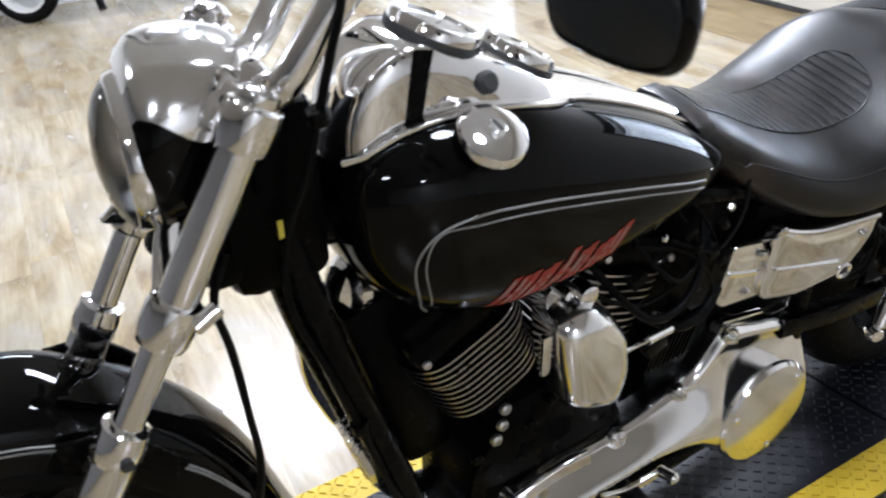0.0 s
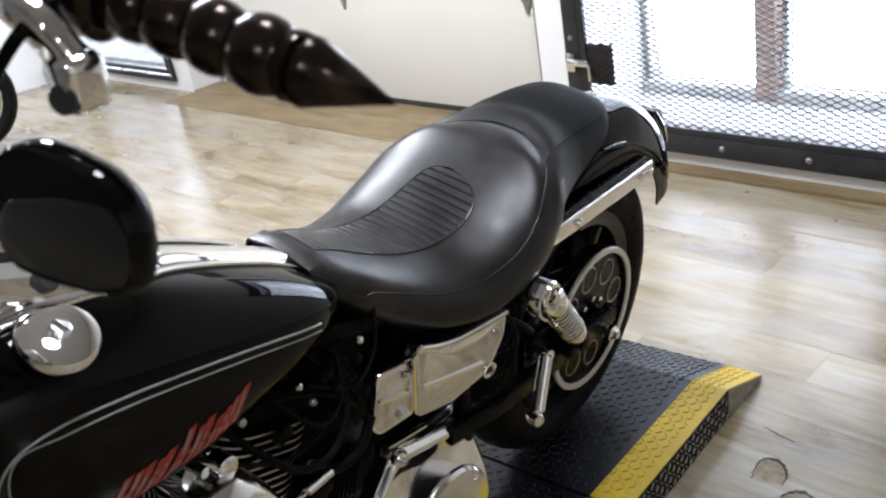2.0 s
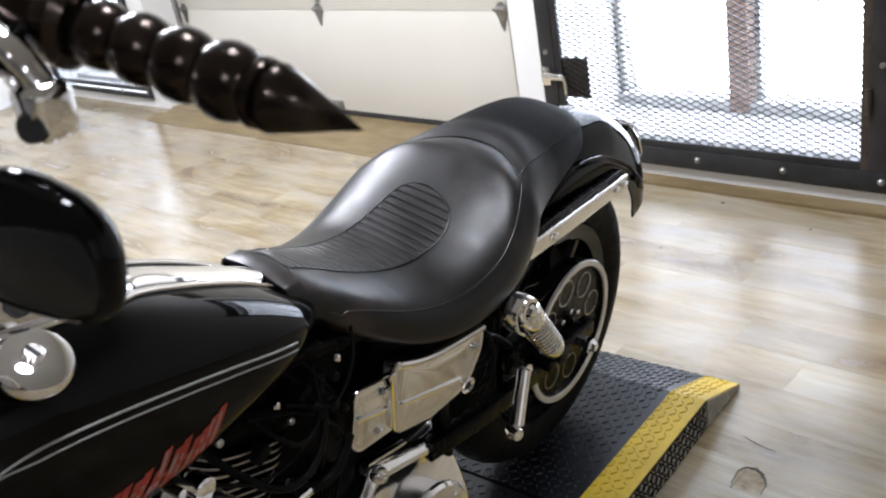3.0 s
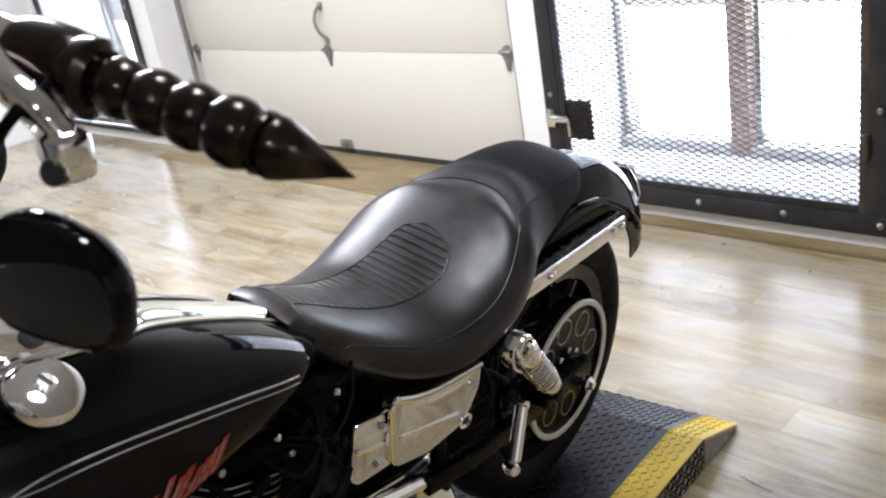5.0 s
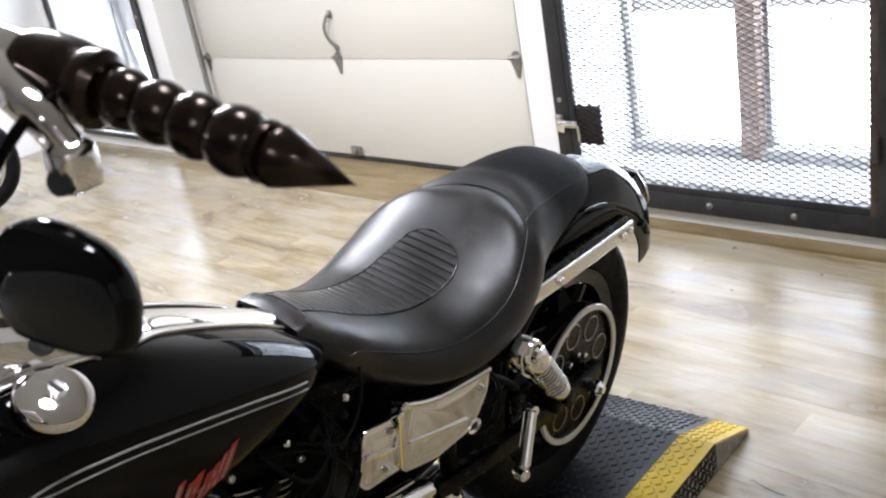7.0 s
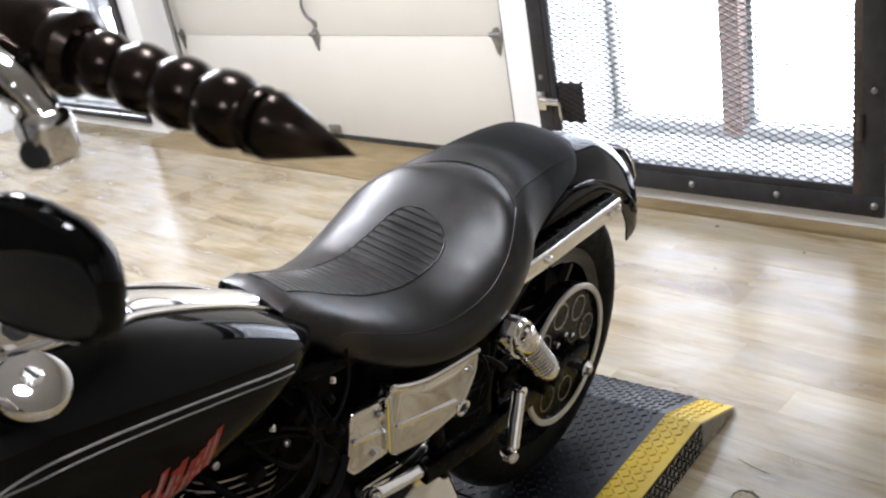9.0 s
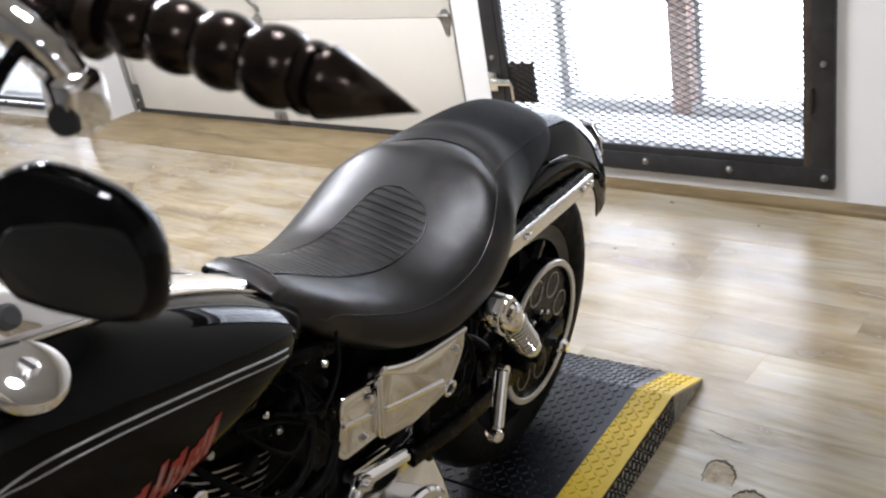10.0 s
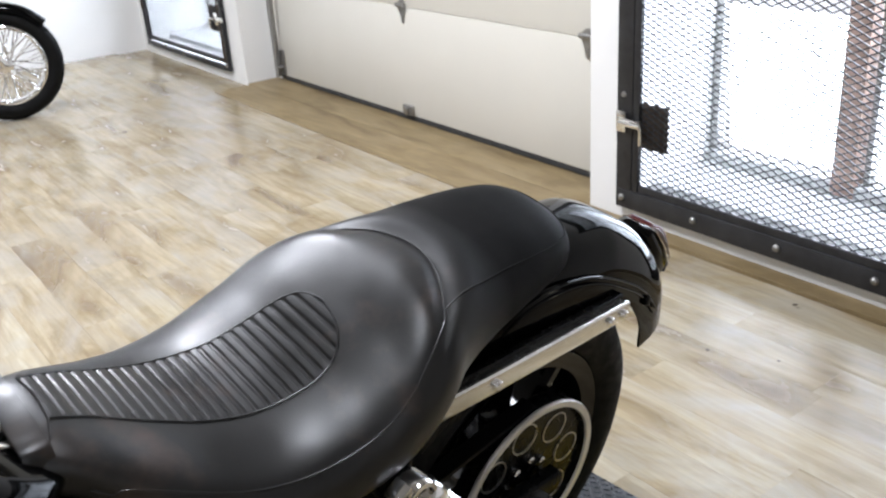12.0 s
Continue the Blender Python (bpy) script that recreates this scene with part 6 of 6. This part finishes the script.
def parked_bike():
    """A chrome-and-black cruiser whose front wheel shows."""
    root = empty("motorcycle", pose(-4.86, 2.15, 0.0, 0, 4, 169), "parked black motorcycle with chrome wire-spoke front wheel", "motorcycle")
    c = Vector((0, 0, 0.325))
    wire_wheel(root, c, 0.325, 0.13, 0.222)
    fen = [(0.335 * math.cos(radians(a)) * 1.08, 0.325 + 0.335 * 1.08 * math.sin(radians(a))) for a in (140, 122, 105, 88, 70, 52, 35)]
    fl = [(y, z) for y, z in fen]
    part("front_fender", fender_mesh(fl, 0.078, 0.055), PAINT, root, "black fender with flared tip")
    for s in (-1, 1):
        part("fork_leg", merge(rod((s * 0.1, 0.0, 0.33), (s * 0.1, 0.33, 0.92), 0.027), rod((s * 0.1, 0.30, 0.87), (s * 0.1, 0.40, 1.05), 0.021)), CHROME, root)
    part("headlamp", lathe([(0.0, -0.1), (0.06, -0.08), (0.085, 0.0), (0.088, 0.03), (0.07, 0.04), (0, 0.045)], (0, 0.26, 0.98), (0, -1, 0), 30), CHROME, root)
    part("fuel_tank", loft([[(w * math.cos(a), y, z + h * math.sin(a)) for a in [2 * math.pi * j / 24 for j in range(24)]] for y, w, h, z in ((0.42, 0.05, 0.05, 0.86), (0.48, 0.12, 0.10, 0.86), (0.62, 0.15, 0.12, 0.86), (0.82, 0.13, 0.09, 0.83), (0.98, 0.06, 0.04, 0.79))]), PAINT, root)
    part("seat", loft([[(w * math.cos(a), y, z + h * math.sin(a)) for a in [2 * math.pi * j / 24 for j in range(24)]] for y, w, h, z in ((0.96, 0.06, 0.03, 0.74), (1.08, 0.13, 0.05, 0.72), (1.25, 0.16, 0.06, 0.72), (1.5, 0.11, 0.06, 0.78), (1.66, 0.06, 0.03, 0.76))]), LEATHER, root)
    part("engine", merge(box((0.3, 0.42, 0.3), (0, 0.75, 0.36), 0.05), rod((0, 0.68, 0.45), (0, 0.58, 0.74), 0.075), rod((0, 0.78, 0.45), (0, 0.88, 0.74), 0.075)), ENGINE, root)
    part("exhaust_pipe", tube([(0.12, 0.6, 0.62), (0.16, 0.48, 0.45), (0.17, 0.7, 0.22), (0.17, 1.7, 0.28)], 0.035), CHROME, root)
    wr = part("rear_wheel", lathe([(0.21, -0.05), (0.235, -0.055), (0.225, 0), (0.235, 0.055), (0.21, 0.05)], (0, 1.6, 0.32), (1, 0, 0), 40, cap=False), CHROME, root)
    part("tyre", tyre(Vector((0, 1.6, 0.32)), 0.32, 0.15, 0.09), RUBBER, wr)
    part("rear_fender", fender_mesh([(1.25, 0.5), (1.38, 0.64), (1.55, 0.70), (1.75, 0.66), (1.92, 0.52)], 0.09, 0.07), PAINT, root)
    part("frame_tube", tube([(0.05, 0.42, 0.9), (0.07, 0.46, 0.4), (0.1, 0.6, 0.2), (0.1, 1.2, 0.24), (0.1, 1.6, 0.32)], 0.02), SATIN_BLACK, root)
    part("handlebar", tube([(-0.4, 0.62, 1.12), (-0.25, 0.5, 1.16), (0, 0.42, 1.08), (0.25, 0.5, 1.16), (0.4, 0.62, 1.12)], 0.0125), CHROME, root)
    # the steering is turned: all but the wheel and its fender points away
    turn = Matrix.Rotation(radians(-65), 4, "Z") @ Matrix.Diagonal((1, 0.78, 1, 1))
    for ob in root.children:
        if not ob.name.startswith(("wheel", "front_fender", "fork_leg")):
            ob.matrix_local = turn @ ob.matrix_local
    return root


parked_bike()


def parked_scooter():
    """A small machine with a white cast wheel, seen in part behind the first."""
    root = empty("scooter", pose(-5.33, 1.46, 0.0, 0, 3, 155), "parked black scooter with white ten-spoke wheel", "scooter")
    c = Vector((0, 0, 0.255))
    w = part("wheel", lathe([(0.175, -0.045), (0.19, -0.048), (0.17, -0.03), (0.165, 0), (0.17, 0.03), (0.19, 0.048), (0.175, 0.045)], c, (1, 0, 0), 40, cap=False), WALL, root, "white cast wheel")
    part("tyre", tyre(c, 0.255, 0.12, 0.075), RUBBER, w)
    part("hub", lathe([(0.03, -0.05), (0.04, -0.04), (0.04, 0.04), (0.03, 0.05)], c, (1, 0, 0), 20), WALL, w)
    for k in range(10):
        a = 2 * math.pi * k / 10 + (0.12 if k % 2 else -0.12)
        part("spoke", rod(c + Vector((0.02, 0.035 * math.cos(a), 0.035 * math.sin(a))), c + Vector((0.02, 0.175 * math.cos(a), 0.175 * math.sin(a))), 0.011, 0.009, seg=8), WALL, w)
    part("front_fender", fender_mesh([(-0.25, 0.36), (-0.15, 0.48), (0.0, 0.545), (0.16, 0.50), (0.26, 0.38)], 0.075, 0.05), PAINT, root)
    for s in (-1, 1):
        part("fork_leg", rod((s * 0.085, 0.0, 0.26), (s * 0.085, 0.22, 0.85), 0.02), SATIN_BLACK, root)
    part("body", merge(box((0.34, 0.16, 0.6), (0, 0.34, 0.62), 0.06), box((0.32, 0.7, 0.12), (0, 0.72, 0.30), 0.04), box((0.36, 0.7, 0.38), (0, 1.15, 0.50), 0.1)), PAINT, root)
    part("side_panel", box((0.38, 0.16, 0.16), (0, 0.30, 0.36), 0.04), GREEN, root, "green side panel")
    part("seat", box((0.28, 0.66, 0.1), (0, 1.12, 0.74), 0.04), LEATHER, root)
    wr = part("rear_wheel", lathe([(0.15, -0.045), (0.17, -0.048), (0.15, 0), (0.17, 0.048), (0.15, 0.045)], (0, 1.25, 0.24), (1, 0, 0), 36, cap=False), WALL, root)
    part("tyre", tyre(Vector((0, 1.25, 0.24)), 0.24, 0.12, 0.075), RUBBER, wr)
    return root


parked_scooter()

# ---------------------------------------------------------------- loose planks of the floor
rng = random.Random(11)
PL_W, PL_L, PL_T = 0.152, 0.92, 0.010


def plank_mesh(length):
    bm = boxx(0.0002, length - 0.0002, 0.0002, PL_W - 0.0002, -PL_T - 0.002, 0.0)
    me = bpy.data.meshes.new("plank")
    bm.to_mesh(me)
    bm.free()
    me.materials.append(FLOOR)
    return me


floor = bpy.data.objects["floor"]
whole = plank_mesh(PL_L)
count = 0
row = 0
y = 3.25 - PL_W
while y > -0.55:
    x = -6.31 - rng.uniform(0.1, 1.1)
    while x < 2.6:
        x0, x1 = max(x, -6.31), x + PL_L
        if count < 320 and x1 - x0 > 0.05:
            me = whole if x >= -6.31 else plank_mesh(x1 - x0)
            ob = new("plank", me)
            ob.parent = floor
            ob.location = (x0, y, rng.uniform(-0.0002, 0.0001))
            count += 1
        x = x1
    y -= PL_W

# worn places in the vinyl: dark torn edges and specks of dirt
PATCH = plain("scuffed_vinyl", (0.30, 0.235, 0.15), 0.6, 0.0, 0.35, 0.02)
TEAR = plain("torn_vinyl_edge", (0.05, 0.035, 0.02), 0.8, 0.0, 0.3, 0.01)
for k, line in enumerate(([(0.387, 1.937), (0.376, 1.973), (0.376, 2.008), (0.400, 2.025), (0.428, 2.008), (0.445, 1.983), (0.449, 1.955)],
                          [(0.471, 1.896), (0.466, 1.925), (0.475, 1.944), (0.500, 1.957), (0.529, 1.945), (0.552, 1.923), (0.580, 1.897)],
                          [(0.399, 1.841), (0.430, 1.845), (0.456, 1.852), (0.482, 1.848)],
                          [(0.327, 2.119), (0.364, 2.109), (0.410, 2.101)])):
    pts = [p + Vector((rng.uniform(-0.003, 0.003), rng.uniform(-0.003, 0.003), 0.0006)) for p in smooth_line([(a, b, 0) for a, b in line], 7)]
    wid = 0.0050 if k < 2 else 0.0022
    n = len(pts)
    crack = sweep(pts, lambda q: [(-wid * (0.1 + math.sin(math.pi * q) ** 2) * rng.uniform(0.3, 1.4), 0), (wid * (0.1 + math.sin(math.pi * q) ** 2) * rng.uniform(0.1, 1.0), 0), (wid * 0.2, 0.0009), (-wid * 0.2, 0.0008)], up=(0, 0, 1), curve=False)
    part("torn_edge", crack, TEAR, floor)
    if k < 2:
        mid = sum((Vector(p) for p in pts), Vector()) / n
        bm = bmesh.new()
        bm.faces.new([bm.verts.new((p.x * 0.92 + mid.x * 0.08, p.y * 0.92 + mid.y * 0.08, 0.0005)) for p in pts])
        part("worn_patch", bm, PATCH, floor, "brown scuffed patch of torn vinyl", smooth=False)
for a, b, r in ((-0.382, 2.923, 0.006), (-0.210, 3.016, 0.005), (0.001, 3.235, 0.006), (-0.371, 3.336, 0.008), (-4.05, 2.51, 0.016), (0.72, 2.35, 0.006), (0.62, 2.62, 0.004), (-2.1, 2.2, 0.006), (-3.0, 2.6, 0.005)):
    part("dirt_speck", lathe([(r, 0), (r * 0.8, 0.0012), (0, 0.0016)], (a, b, 0.0002), (0.02, 0, 1), 7), TEAR, floor)
